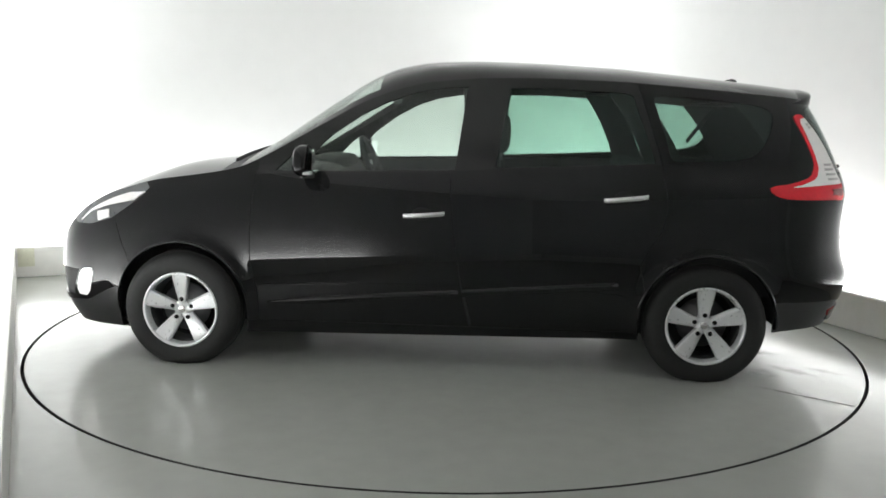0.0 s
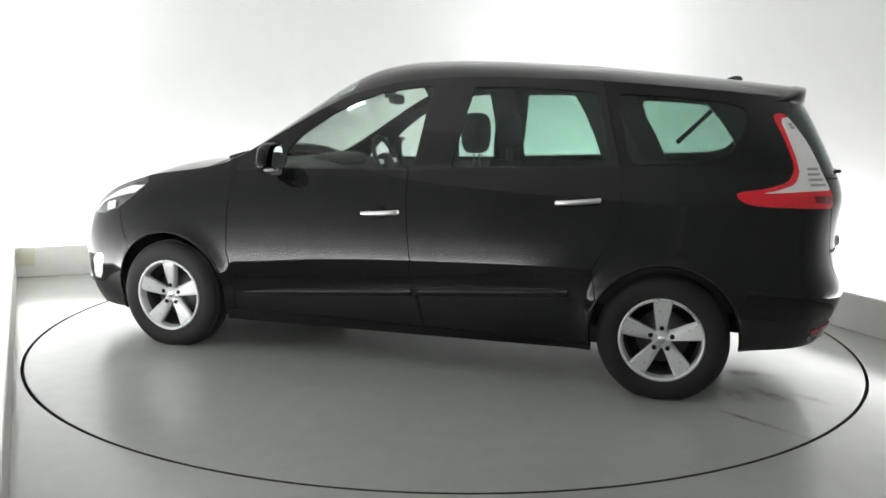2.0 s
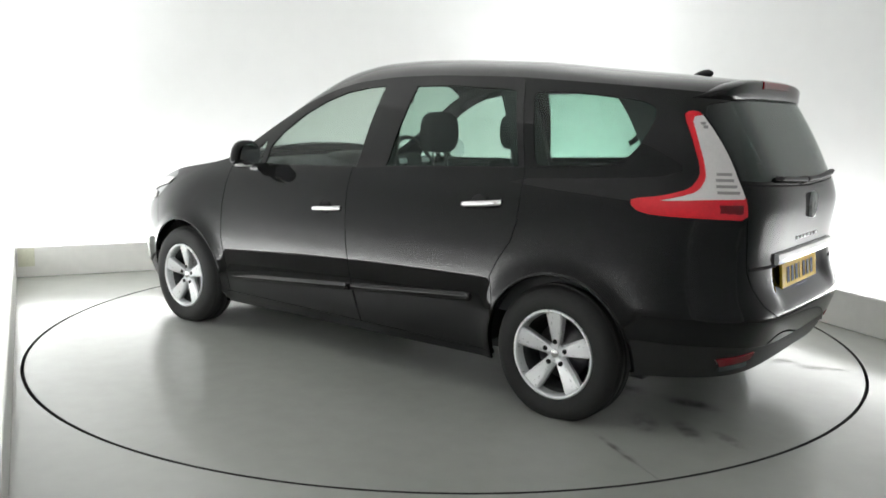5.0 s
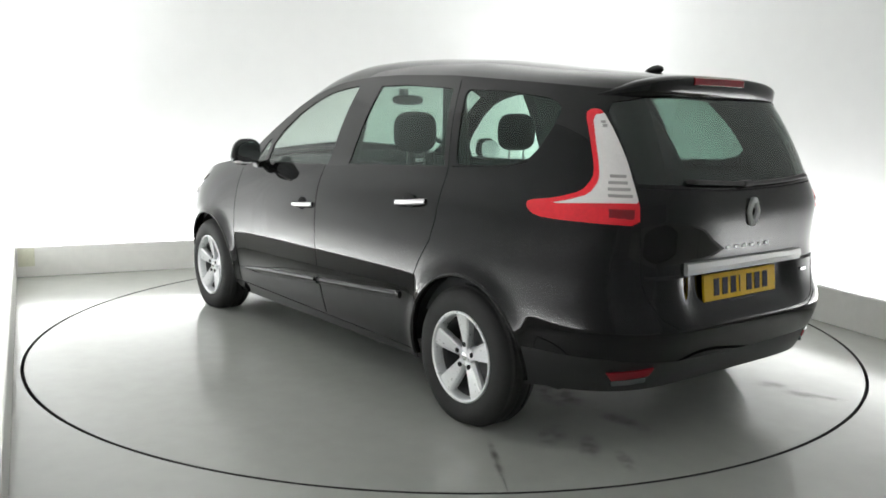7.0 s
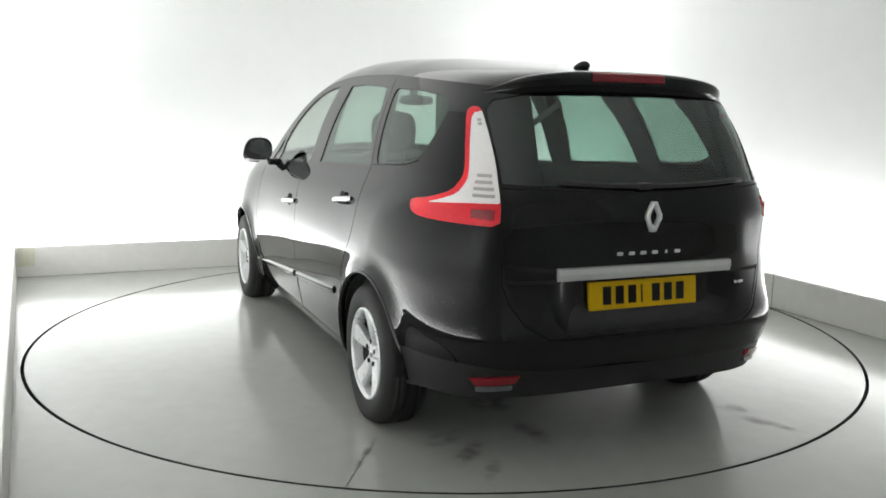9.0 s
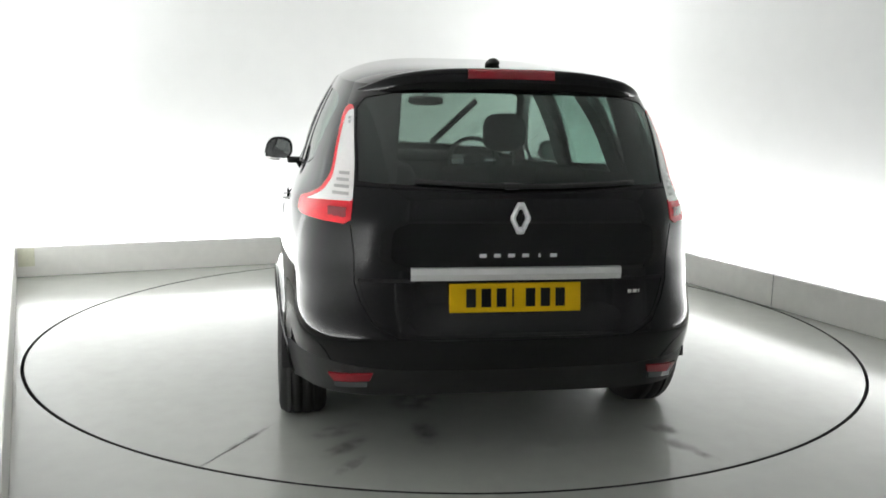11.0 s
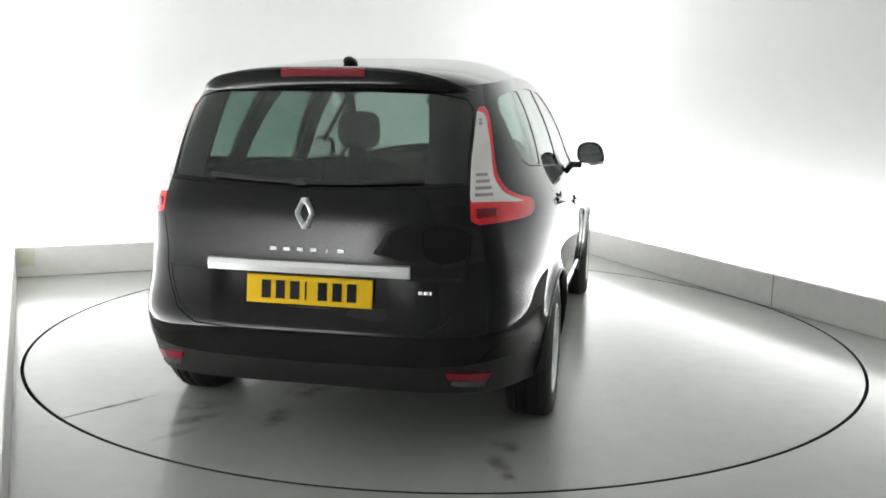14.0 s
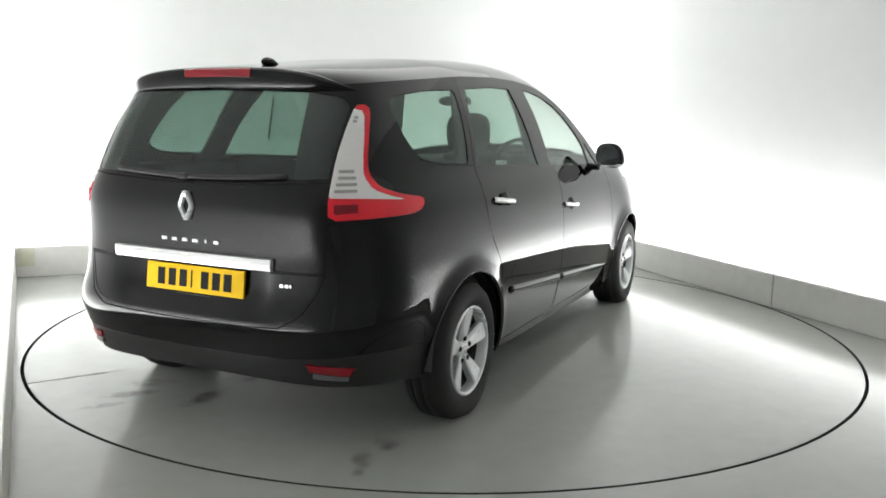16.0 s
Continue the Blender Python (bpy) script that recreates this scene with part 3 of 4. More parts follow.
            if x > 1.0 and not side_of(FRONT_SEAM, q):
                if x > 1.65 and z < np.interp(a, lip_a, lip_z):
                    kind = "front_lip"
                else:
                    kind = "front_bumper" if x > 1.66 and z < 0.8 and not side_of(NOSE_SEAM, q) else "front_wing"
            elif -1.25 < x < 1.0 and z > np.interp(x, belt_x, belt_z) and not side_of(POST_SEAM, q):
                kind = "window_surround"
            elif z < 0.25 and x > -1.1:
                kind = "sill"
            elif not side_of(FRONT_SEAM, q):
                kind = "front_wing"
            elif not side_of(MID_SEAM, q):
                kind = "front_door"
            elif not side_of(BACK_SEAM, q) and z < 1.145:
                kind = "rear_door"
            elif a > 2.52 and z < np.interp(a, val_a, val_z):
                kind = "valance"
            elif z < 0.962 and within(b_gate, q) or z >= 0.962 and a > np.interp(z, inner_z, inner_a):
                kind = "tailgate"
            elif z < 0.968 and side_of(TAIL_SEAM, q):
                kind = "rear_bumper"
            else:
                kind = "rear_wing"
        out.setdefault(kind, []).append(t)
    return flat, out


def skin_normal(a, z):
    """The outward normal of the body's skin."""
    e = 0.004
    n = (body_point(a + e, z) - body_point(a - e, z)).cross(body_point(a, z + e) - body_point(a, z - e))
    p = body_point(a, z)
    return n.normalized() if n.dot(Vector((p.x * 0.3, p.y, 0))) > 0 else -n.normalized()


def region_mesh(name, flat, tris, mat, sink=0.0, mirror=False, both=False, dish=0.0):
    """A panel from its triangles; sink moves it inwards, mirror to the right side, both across the middle."""
    ids, verts, faces, normals = {}, [], [], []
    for side in ((1, -1) if both else ((-1,) if mirror else (1,))):
        for t in tris:
            f = []
            for i in t:
                a, z = flat[i]
                key = (i, 0 if a >= math.pi - 1e-6 or a < 1e-6 else side)
                if key not in ids:
                    a = min(max(a, 0.0), math.pi)
                    p, n = body_point(a, z), skin_normal(a, z)
                    if key[1] == 0:
                        p.y = n.y = 0
                        n.normalize()
                    if dish:
                        p.x += dish * min(1.0, max(0.0, (z - 0.55) / 0.10)) * min(1.0, max(0.0, (0.43 - abs(p.y)) / 0.09))
                    if sink:
                        d = Vector((p.x, p.y, 0)).normalized()
                        if abs(p.x) < 1.7:
                            d = Vector((0, 1, 0))
                        p -= d * sink
                    p.y, n.y = p.y * side, n.y * side
                    ids[key] = len(verts)
                    verts.append(p)
                    normals.append(n)
                f.append(ids[key])
            if len(set(f)) == 3:
                faces.append(f if side == 1 else f[::-1])
    # face outwards
    a, b, c = (Vector(verts[i]) for i in faces[0])
    if (b - a).cross(c - a).dot(normals[faces[0][0]]) < 0:
        faces = [f[::-1] for f in faces]
    me = mesh_of(name, verts, faces, mat)
    if not dish:
        me.normals_split_custom_set_from_vertices([tuple(n) for n in normals])
    return me


def islands(tris):
    """Splits triangles into connected patches, the largest first; specks are left out."""
    owner = list(range(len(tris)))

    def root(i):
        while owner[i] != i:
            owner[i] = owner[owner[i]]
            i = owner[i]
        return i

    seen = {}
    for n, t in enumerate(tris):
        for i, j in ((t[0], t[1]), (t[1], t[2]), (t[2], t[0])):
            key = (min(i, j), max(i, j))
            if key in seen:
                owner[root(n)] = root(seen[key])
            seen[key] = n
    groups = {}
    for n, t in enumerate(tris):
        groups.setdefault(root(n), []).append(t)
    return sorted((g for g in groups.values() if len(g) > 3), key=len, reverse=True)


def build_skin():
    flat, reg = skin_regions()
    doors, lamps, head_lamps = {}, {}, {}
    for side in (False, True):
        def panel(name, key, mat, parent=car, label="", thick=0.012, sink=0.0):
            made = [part(name, region_mesh(name, flat, g, mat, sink, side), parent, label, thick) for g in islands(reg[key])]
            return made[0]
        fd = panel("front_door", "front_door", PAINT)
        rd = panel("rear_door", "rear_door", PAINT)
        doors[side] = (fd, rd)
        rw = panel("rear_wing", "rear_wing", PAINT)
        panel("front_wing", "front_wing", PAINT)
        panel("sill", "sill", PAINT)
        panel("window_surround", "window_surround", GLOSS_BLACK, label="gloss black window surround")
        panel("front_door_window", "front_door_window", GLASS_FRONT, fd, "pale green tinted glass", 0.004, 0.004).visible_shadow = False
        panel("front_quarter_window", "front_quarter_window", GLASS_FRONT, fd, "pale green tinted glass", 0.004, 0.004).visible_shadow = False
        panel("rear_door_window", "rear_door_window", GLASS_REAR, rd, "dark green tinted glass", 0.004, 0.004).visible_shadow = False
        panel("rear_quarter_window", "rear_quarter_window", GLASS_REAR, rw, "dark green tinted glass", 0.004, 0.003).visible_shadow = False
        panel("door_gap", "seam", SEAM, label="dark shut line", sink=0.003)
        lamps[side] = lamp = panel("tail_light", "lamp_red", RED_LENS, label="tall red and clear tail light", thick=0.02, sink=-0.004)
        panel("clear_lens", "lamp_pale", CLEAR_LENS, lamp, "pale clear lamp lens", 0.02, -0.002)
        head_lamps[side] = panel("headlight", "headlamp", HEAD_LENS, label="clear headlight", thick=0.02)
        panel("fog_light", "fog_lamp", CLEAR_LENS, label="tall pale fog light lens", thick=0.02, sink=-0.003)
        panel("rear_reflector", "reflector", DARK_RED, label="red bumper reflector", thick=0.01, sink=-0.003)
    for key in ("tailgate", "rear_bumper", "valance", "front_bumper", "front_lip", "grille", "recess", "tailgate_window"):
        reg[key] = islands(reg[key])[0]
    gate = part("tailgate", region_mesh("tailgate", flat, reg["tailgate"], PAINT, both=True), car, thick=0.012)
    part("tailgate_window", region_mesh("tailgate_window", flat, reg["tailgate_window"], GLASS_GATE, 0.004, both=True), gate, "dark green tinted rear window", 0.004).visible_shadow = False
    part("plate_recess", region_mesh("plate_recess", flat, reg["recess"], PAINT, 0.002, both=True, dish=0.042), gate, thick=0.01)
    part("rear_bumper", region_mesh("rear_bumper", flat, reg["rear_bumper"], PAINT, both=True), car, thick=0.012)
    part("bumper_valance", region_mesh("valance", flat, reg["valance"], PLASTIC, 0.006, both=True), car, "black grained plastic valance", 0.012)
    part("front_bumper", region_mesh("front_bumper", flat, reg["front_bumper"], PAINT, both=True), car, thick=0.012)
    part("bumper_lip", region_mesh("front_lip", flat, reg["front_lip"], PLASTIC, 0.01, both=True), car, "black plastic bumper lip", 0.012)
    part("grille", region_mesh("grille", flat, reg["grille"], SEAM, 0.012, both=True), car, "black lower grille", 0.012)
    return doors, lamps, head_lamps, gate


doors, tail_lamps, head_lamps, tailgate = build_skin()


def top_point(x, f):
    ze, zc = edge_height(x), crown_height(x)
    yb = body_point(angle_at_x(x, ze), ze).y
    p = 2.2 + 1.9 * min(1, max(0, (1.0 - x) / 0.7))
    return Vector((x, f * yb, ze + (zc - ze) * (1 - abs(f) ** p)))


def top_sheet(name, xs, fs, mat, parent, label="", thick=0.012):
    verts = [top_point(x, f) for x in xs for f in fs]
    n = len(fs)
    faces = [(i * n + j, i * n + j + 1, (i + 1) * n + j + 1, (i + 1) * n + j) for i in range(len(xs) - 1) for j in range(n - 1)]
    a, b, c = (verts[k] for k in faces[0][:3])
    if (b - a).cross(c - a).z < 0:
        faces = [q[::-1] for q in faces]
    return part(name, mesh_of(name, verts, faces, mat), parent, label, thick)


def spread(a, b, n):
    return [a + (b - a) * i / n for i in range(n + 1)]


def tail_end():
    """Stations that crowd towards the rounded rear end of the roof."""
    last = -rear_reach(1.487) + 0.0005
    return [-1.74 + (last + 1.74) * (1 - (1 - i / 22) ** 2.5) for i in range(23)]


top_sheet("bonnet", [2.253 - 1.053 * (i / 34) ** 1.5 for i in range(35)], spread(-1, 1, 40), PAINT, car)
top_sheet("scuttle", spread(1.2, 1.10, 4), spread(-1, 1, 40), PLASTIC, car, "black plastic scuttle panel")
top_sheet("windscreen", spread(1.10, 0.36, 24), spread(-0.93, 0.93, 36), GLASS_FRONT, car, "pale green windscreen", 0.005).visible_shadow = False
for s in (-1, 1):
    top_sheet("windscreen_pillar", spread(1.10, 0.36, 24), spread(0.93 * s, 1.0 * s, 3), PAINT, car)
roof = top_sheet("roof", spread(0.36, -1.74, 60)[:-1] + tail_end(), spread(-1, 1, 44), PAINT, car)


def rounded_block(lo, hi, power=4.0, u=24, v=16):
    """A cushion-like block."""
    bm = bmesh.new()
    bmesh.ops.create_uvsphere(bm, u_segments=u, v_segments=v, radius=1)
    c = [(a + b) / 2 for a, b in zip(lo, hi)]
    h = [(b - a) / 2 for a, b in zip(lo, hi)]
    for q in bm.verts:
        n = sum(abs(k) ** power for k in q.co) ** (1 / power)
        q.co = Vector([c[i] + q.co[i] / n * h[i] for i in range(3)])
    return bm


def build_underside():
    bm = box_bm((-1.72, -0.60, 0.17), (1.85, 0.60, 0.27), 0.01)
    part("floor_pan", bm_mesh("floor_pan", bm, TRIM), car, "dark underbody")
    for x in (1.405, -1.415):
        for s in (1, -1):
            verts, faces = [], []
            for i in range(29):
                a = math.radians(-20 + 205 * i / 28 if x > 0 else -2 + 184 * i / 28)
                for r, y in ((0.372, 0.93), (0.376, 0.60), (0.0, 0.60)):
                    yy = min(y, 0.91)
                    verts.append((x + r * math.cos(a), yy * s, 0.31 + r * math.sin(a)))
            for i in range(28):
                for k in range(2):
                    faces.append((3 * i + k, 3 * i + k + 1, 3 * i + 4 + k, 3 * i + 3 + k))
            part("arch_liner", mesh_of("arch_liner", verts, faces, PLASTIC), car, "black wheel arch liner")


build_underside()


def build_wheel():
    wheel = new("wheel")
    R, W = 0.342, 0.10
    prof = [(0.215, -W + 0.01), (0.235, -W), (0.28, -W - 0.006), (0.318, -W + 0.006), (R - 0.006, -W + 0.03), (R, -0.05)]
    for g in (-0.045, 0.0, 0.045):
        prof += [(R, g - 0.006), (R - 0.007, g - 0.004), (R - 0.007, g + 0.004), (R, g + 0.006)]
    prof += [(R, 0.05), (R - 0.006, W - 0.03), (0.318, W - 0.006), (0.28, W + 0.006), (0.235, W), (0.215, W - 0.01)]
    part("tyre", lathe("tyre", prof, RUBBER, 72), wheel, "black rubber tyre")
    rim = [(0.199, 0.05), (0.203, 0.085), (0.207, 0.097), (0.215, 0.102), (0.222, 0.098), (0.222, 0.088), (0.214, 0.08), (0.206, 0.05)]
    part("barrel", lathe("barrel", [(0.18, -0.09), (0.19, 0.0), (0.2, 0.05), (0.206, 0.05), (0.206, -0.09)], TRIM, 64), wheel, "dark inner rim barrel")
    part("rim", lathe("rim", rim, ALLOY, 72), wheel, "silver five-spoke alloy rim")
    part("brake_disc", lathe("brake_disc", [(0.0, 0.012), (0.07, 0.012), (0.075, 0.0), (0.14, 0.0), (0.14, -0.02), (0.0, -0.02)], STEEL, 48), wheel, "dull steel brake disc")
    # black disc added as the shade seen between the spokes
    part("back_plate", lathe("back_plate", [(0.0, -0.05), (0.195, -0.05)], SEAM, 48), wheel)
    spoke_me = None
    for i in range(5):
        if spoke_me is None:
            # Broad wedge: narrow at the hub, wide at the rim, dished.
            bm = bmesh.new()
            rows = []
            for k, (r, w, y) in enumerate([(0.02, 0.018, 0.066), (0.06, 0.025, 0.070), (0.09, 0.030, 0.075), (0.14, 0.039, 0.082), (0.185, 0.046, 0.089), (0.207, 0.049, 0.091)]):
                rows.append([bm.verts.new(c) for c in ((-w, y - 0.035, r), (-w, y - 0.004, r), (-w * 0.8, y + 0.002, r), (w * 0.25, y - 0.001, r), (w * 0.8, y - 0.009 + 0.009 * k / 5, r), (w * (1.35 - 0.07 * k), y - 0.022 + 0.014 * k / 5, r), (w * (1.35 - 0.07 * k), y - 0.035, r))])
            for a, b in zip(rows, rows[1:]):
                for k in range(6):
                    bm.faces.new((a[k], a[k + 1], b[k + 1], b[k]))
            bmesh.ops.recalc_face_normals(bm, faces=bm.faces[:])
            spoke_me = bm_mesh("spoke", bm, ALLOY)
        part("spoke", spoke_me, wheel, m=Matrix.Rotation(2 * math.pi * i / 5, 4, "Y"))
    part("hub", lathe("hub", [(0.0, 0.070), (0.022, 0.070), (0.026, 0.067), (0.045, 0.064), (0.052, 0.056), (0.054, 0.02)], ALLOY, 40), wheel)
    part("centre_cap", lathe("centre_cap", [(0.0, 0.076), (0.018, 0.075), (0.023, 0.07), (0.023, 0.06)], CHROME, 32), wheel)
    bolt = lathe("wheel_bolt", [(0.0, 0.073), (0.0125, 0.0735), (0.0125, 0.055)], SEAM, 16)
    for i in range(5):
        a = 2 * math.pi * i / 5
        part("wheel_bolt", bolt, wheel, m=Matrix.Translation((0.058 * math.sin(a), 0.0, 0.058 * math.cos(a))))
    # the true size of tyre and rim
    seen = set()
    for ob in wheel.children:
        ob.matrix_basis = Matrix.Translation(Vector(ob.matrix_basis.translation) * 0.943) @ ob.matrix_basis.to_3x3().to_4x4()
        if ob.data.name not in seen:
            seen.add(ob.data.name)
            ob.data.transform(Matrix.Diagonal((0.943, 1, 0.943, 1)))
    # the tyre stands flattened and slightly bulged under the load
    for v in bpy.data.meshes["tyre"].vertices:
        if v.co.z < -0.2:
            v.co.y *= 1 + 0.10 * ((-0.2 - v.co.z) / 0.12)
            v.co.z = max(v.co.z, -0.301)
    return wheel


first = build_wheel()
first.parent = car
first.matrix_basis = pose(1.405, 0.872, 0.302)
first["label"] = "silver alloy wheel with black tyre"
for x, y in ((-1.415, 0.825), (1.405, -0.872), (-1.415, -0.825)):
    w = copy_thing(first, pose(x, y, 0.302, 0, 0, 180 if y < 0 else 0))


def build_trim():
    for side, s in ((False, 1), (True, -1)):
        fd, rd = doors[side]
        # rubbing strips low on the doors
        for ob, x0, x1 in ((fd, 0.93, -0.112), (rd, -0.13, -0.95)):
            verts, faces = [], []
            xs = spread(x0, x1, 24)
            for x in xs:
                z = 0.359 + (0.872 - x) * 0.0806
                y = body_point(angle_at_x(x, z), z).y
                h = 0.022 * min(1.0, 0.25 + (0.93 - x) / 0.3)
                for dy, dz in ((-0.004, -h), (0.008, -h * 0.7), (0.012, 0), (0.009, h * 0.75), (-0.004, h)):
                    verts.append((x, s * (y + dy), z + dz))
            for i in range(len(xs) - 1):
                for k in range(4):
                    f = (5 * i + k, 5 * i + k + 1, 5 * i + 6 + k, 5 * i + 5 + k)
                    faces.append(f if s > 0 else f[::-1])
            n = len(verts)
            faces += [(0, 1, 2, 3, 4), (n - 1, n - 2, n - 3, n - 4, n - 5)]
            part("rubbing_strip", mesh_of("rubbing_strip", verts, faces, PAINT), ob, "black rubbing strip")
        # handles
        for ob, x0, z0, x1, z1 in ((fd, 0.19, 0.846, -0.03, 0.862), (rd, -0.86, 0.950, -1.09, 0.973)):
            verts, faces, n = [], [], 14
            for i in range(n + 1):
                t = i / n
                x, z = x0 + (x1 - x0) * t, z0 + (z1 - z0) * t
                y = body_point(angle_at_x(x, z), z).y
                lift = 0.034 * math.sin(math.pi * min(1, max(0, t))) ** 0.35
                h = 0.0145
                for k in range(8):
                    a = 2 * math.pi * k / 8
                    verts.append((x, s * (y + lift + 0.008 * math.cos(a)), z + h * math.sin(a)))
            for i in range(n):
                for k in range(8):
                    l = (k + 1) % 8
                    faces.append((8 * i + k, 8 * i + l, 8 * i + 8 + l, 8 * i + 8 + k))
            faces += [tuple(range(8)), tuple(range(8 * n + 7, 8 * n - 1, -1))]
            part("door_handle", mesh_of("door_handle", verts, faces, CHROME), ob, "chrome door handle")
            # a flat black dome paints the shade of the finger recess
            xm, zm = (x0 + x1) / 2 + 0.01, (z0 + z1) / 2 - 0.008
            ym = body_point(angle_at_x(xm, zm), zm).y
            bm = bmesh.new()
            bmesh.ops.create_uvsphere(bm, u_segments=20, v_segments=10, radius=1)
            for v in bm.verts:
                v.co = Vector((xm + v.co.x * 0.056, s * (ym - 0.003) + v.co.y * 0.0070, zm + v.co.z * 0.050))
            part("handle_cup", bm_mesh("handle_cup", bm, SEAM, True), ob, "black dome standing for the shaded recess behind the handle")
        # mirror
        bm = bmesh.new()
        bmesh.ops.create_uvsphere(bm, u_segments=28, v_segments=18, radius=1)
        for v in bm.verts:
            c = v.co
            q = Vector([math.copysign(abs(k) ** 0.72, k) for k in c])
            x = q.x * 0.060 if q.x > 0 else q.x * 0.032
            out = q.y * 0.094 * (1 - (0.22 * q.z if q.y > 0 else 0.0))
            v.co = Vector((0.70 + x, s * (0.985 + out), 1.130 + q.z * (0.082 if q.y > 0 or q.z > 0 else 0.07)))
        mir = part("door_mirror", bm_mesh("door_mirror", bm, PAINT, True), car, "black door mirror")
        bm = bmesh.new()
        bmesh.ops.create_circle(bm, cap_ends=True, segments=28, radius=1)
        for v in bm.verts:
            q = Vector([math.copysign(abs(k) ** 0.72, k) for k in v.co])
            v.co = Vector((0.655 - 0.14 * q.x * 0.08, s * (0.985 + q.x * 0.08 * (1 - (0.18 * q.y if q.x > 0 else 0.0))), 1.130 + q.y * 0.064))
        part("mirror_glass", bm_mesh("mirror_glass", bm, MIRROR), mir, "mirror glass")
        part("repeater", bm_mesh("repeater", rounded_block((0.655, s * 1.02 - 0.06, 1.058), (0.70, s * 1.02 + 0.06, 1.078), 3), CLEAR_LENS, True), mir, "pale indicator repeater")
        part("mirror_arm", bm_mesh("mirror_arm", box_bm((0.66, s * 0.80 if s > 0 else -0.93, 1.03), (0.74, 0.93 if s > 0 else -0.80, 1.075), 0.015), GLOSS_BLACK), mir)


build_trim()


def build_arch_lips():
    """Rolled edges of the wheel arches."""
    for cx, r in ((1.405, 0.370), (-1.42, 0.366)):
        for s in (1, -1):
            verts, faces, n = [], [], 36
            for i in range(n + 1):
                a = math.radians(-12 + (204 if cx > 0 else 196) * i / n)
                for dr, dy in ((0.010, -0.002), (0.004, 0.006), (-0.004, 0.005), (-0.009, -0.006), (-0.008, -0.03)):
                    x, z = cx + (r + dr) * math.cos(a), 0.31 + (r + dr) * math.sin(a)
                    y = body_point(angle_at_x(x, max(0.2, z)), max(0.2, z)).y
                    verts.append((x, s * (y + dy), z))
            for i in range(n):
                for k in range(4):
                    f = (5 * i + k, 5 * i + k + 1, 5 * i + 6 + k, 5 * i + 5 + k)
                    faces.append(f if s > 0 else f[::-1])
            part("arch_lip", mesh_of("arch_lip", verts, faces, PAINT), car, "black rolled wheel arch edge")


build_arch_lips()


def build_front_wipers():
    for y0, y1 in ((0.62, 0.05), (-0.05, -0.60)):
        verts, faces = [], []
        for i in range(13):
            t = i / 12
            y = y0 + (y1 - y0) * t
            x = 1.13 + 0.05 * (1 - t)
            p = top_point(x, y / body_point(angle_at_x(x, edge_height(x)), edge_height(x)).y)
            for dx, dz in ((0.012, 0.0), (0.010, 0.016), (-0.010, 0.020), (-0.012, 0.0)):
                verts.append((p.x + dx, p.y, p.z + dz))
        for i in range(12):
            for k in range(3):
                faces.append((4 * i + k, 4 * i + k + 1, 4 * i + 5 + k, 4 * i + 4 + k))
        faces += [(0, 1, 2, 3), (51, 50, 49, 48)]
        part("windscreen_wiper", mesh_of("windscreen_wiper", verts, faces, PLASTIC, False), car, "black windscreen wiper")


build_front_wipers()


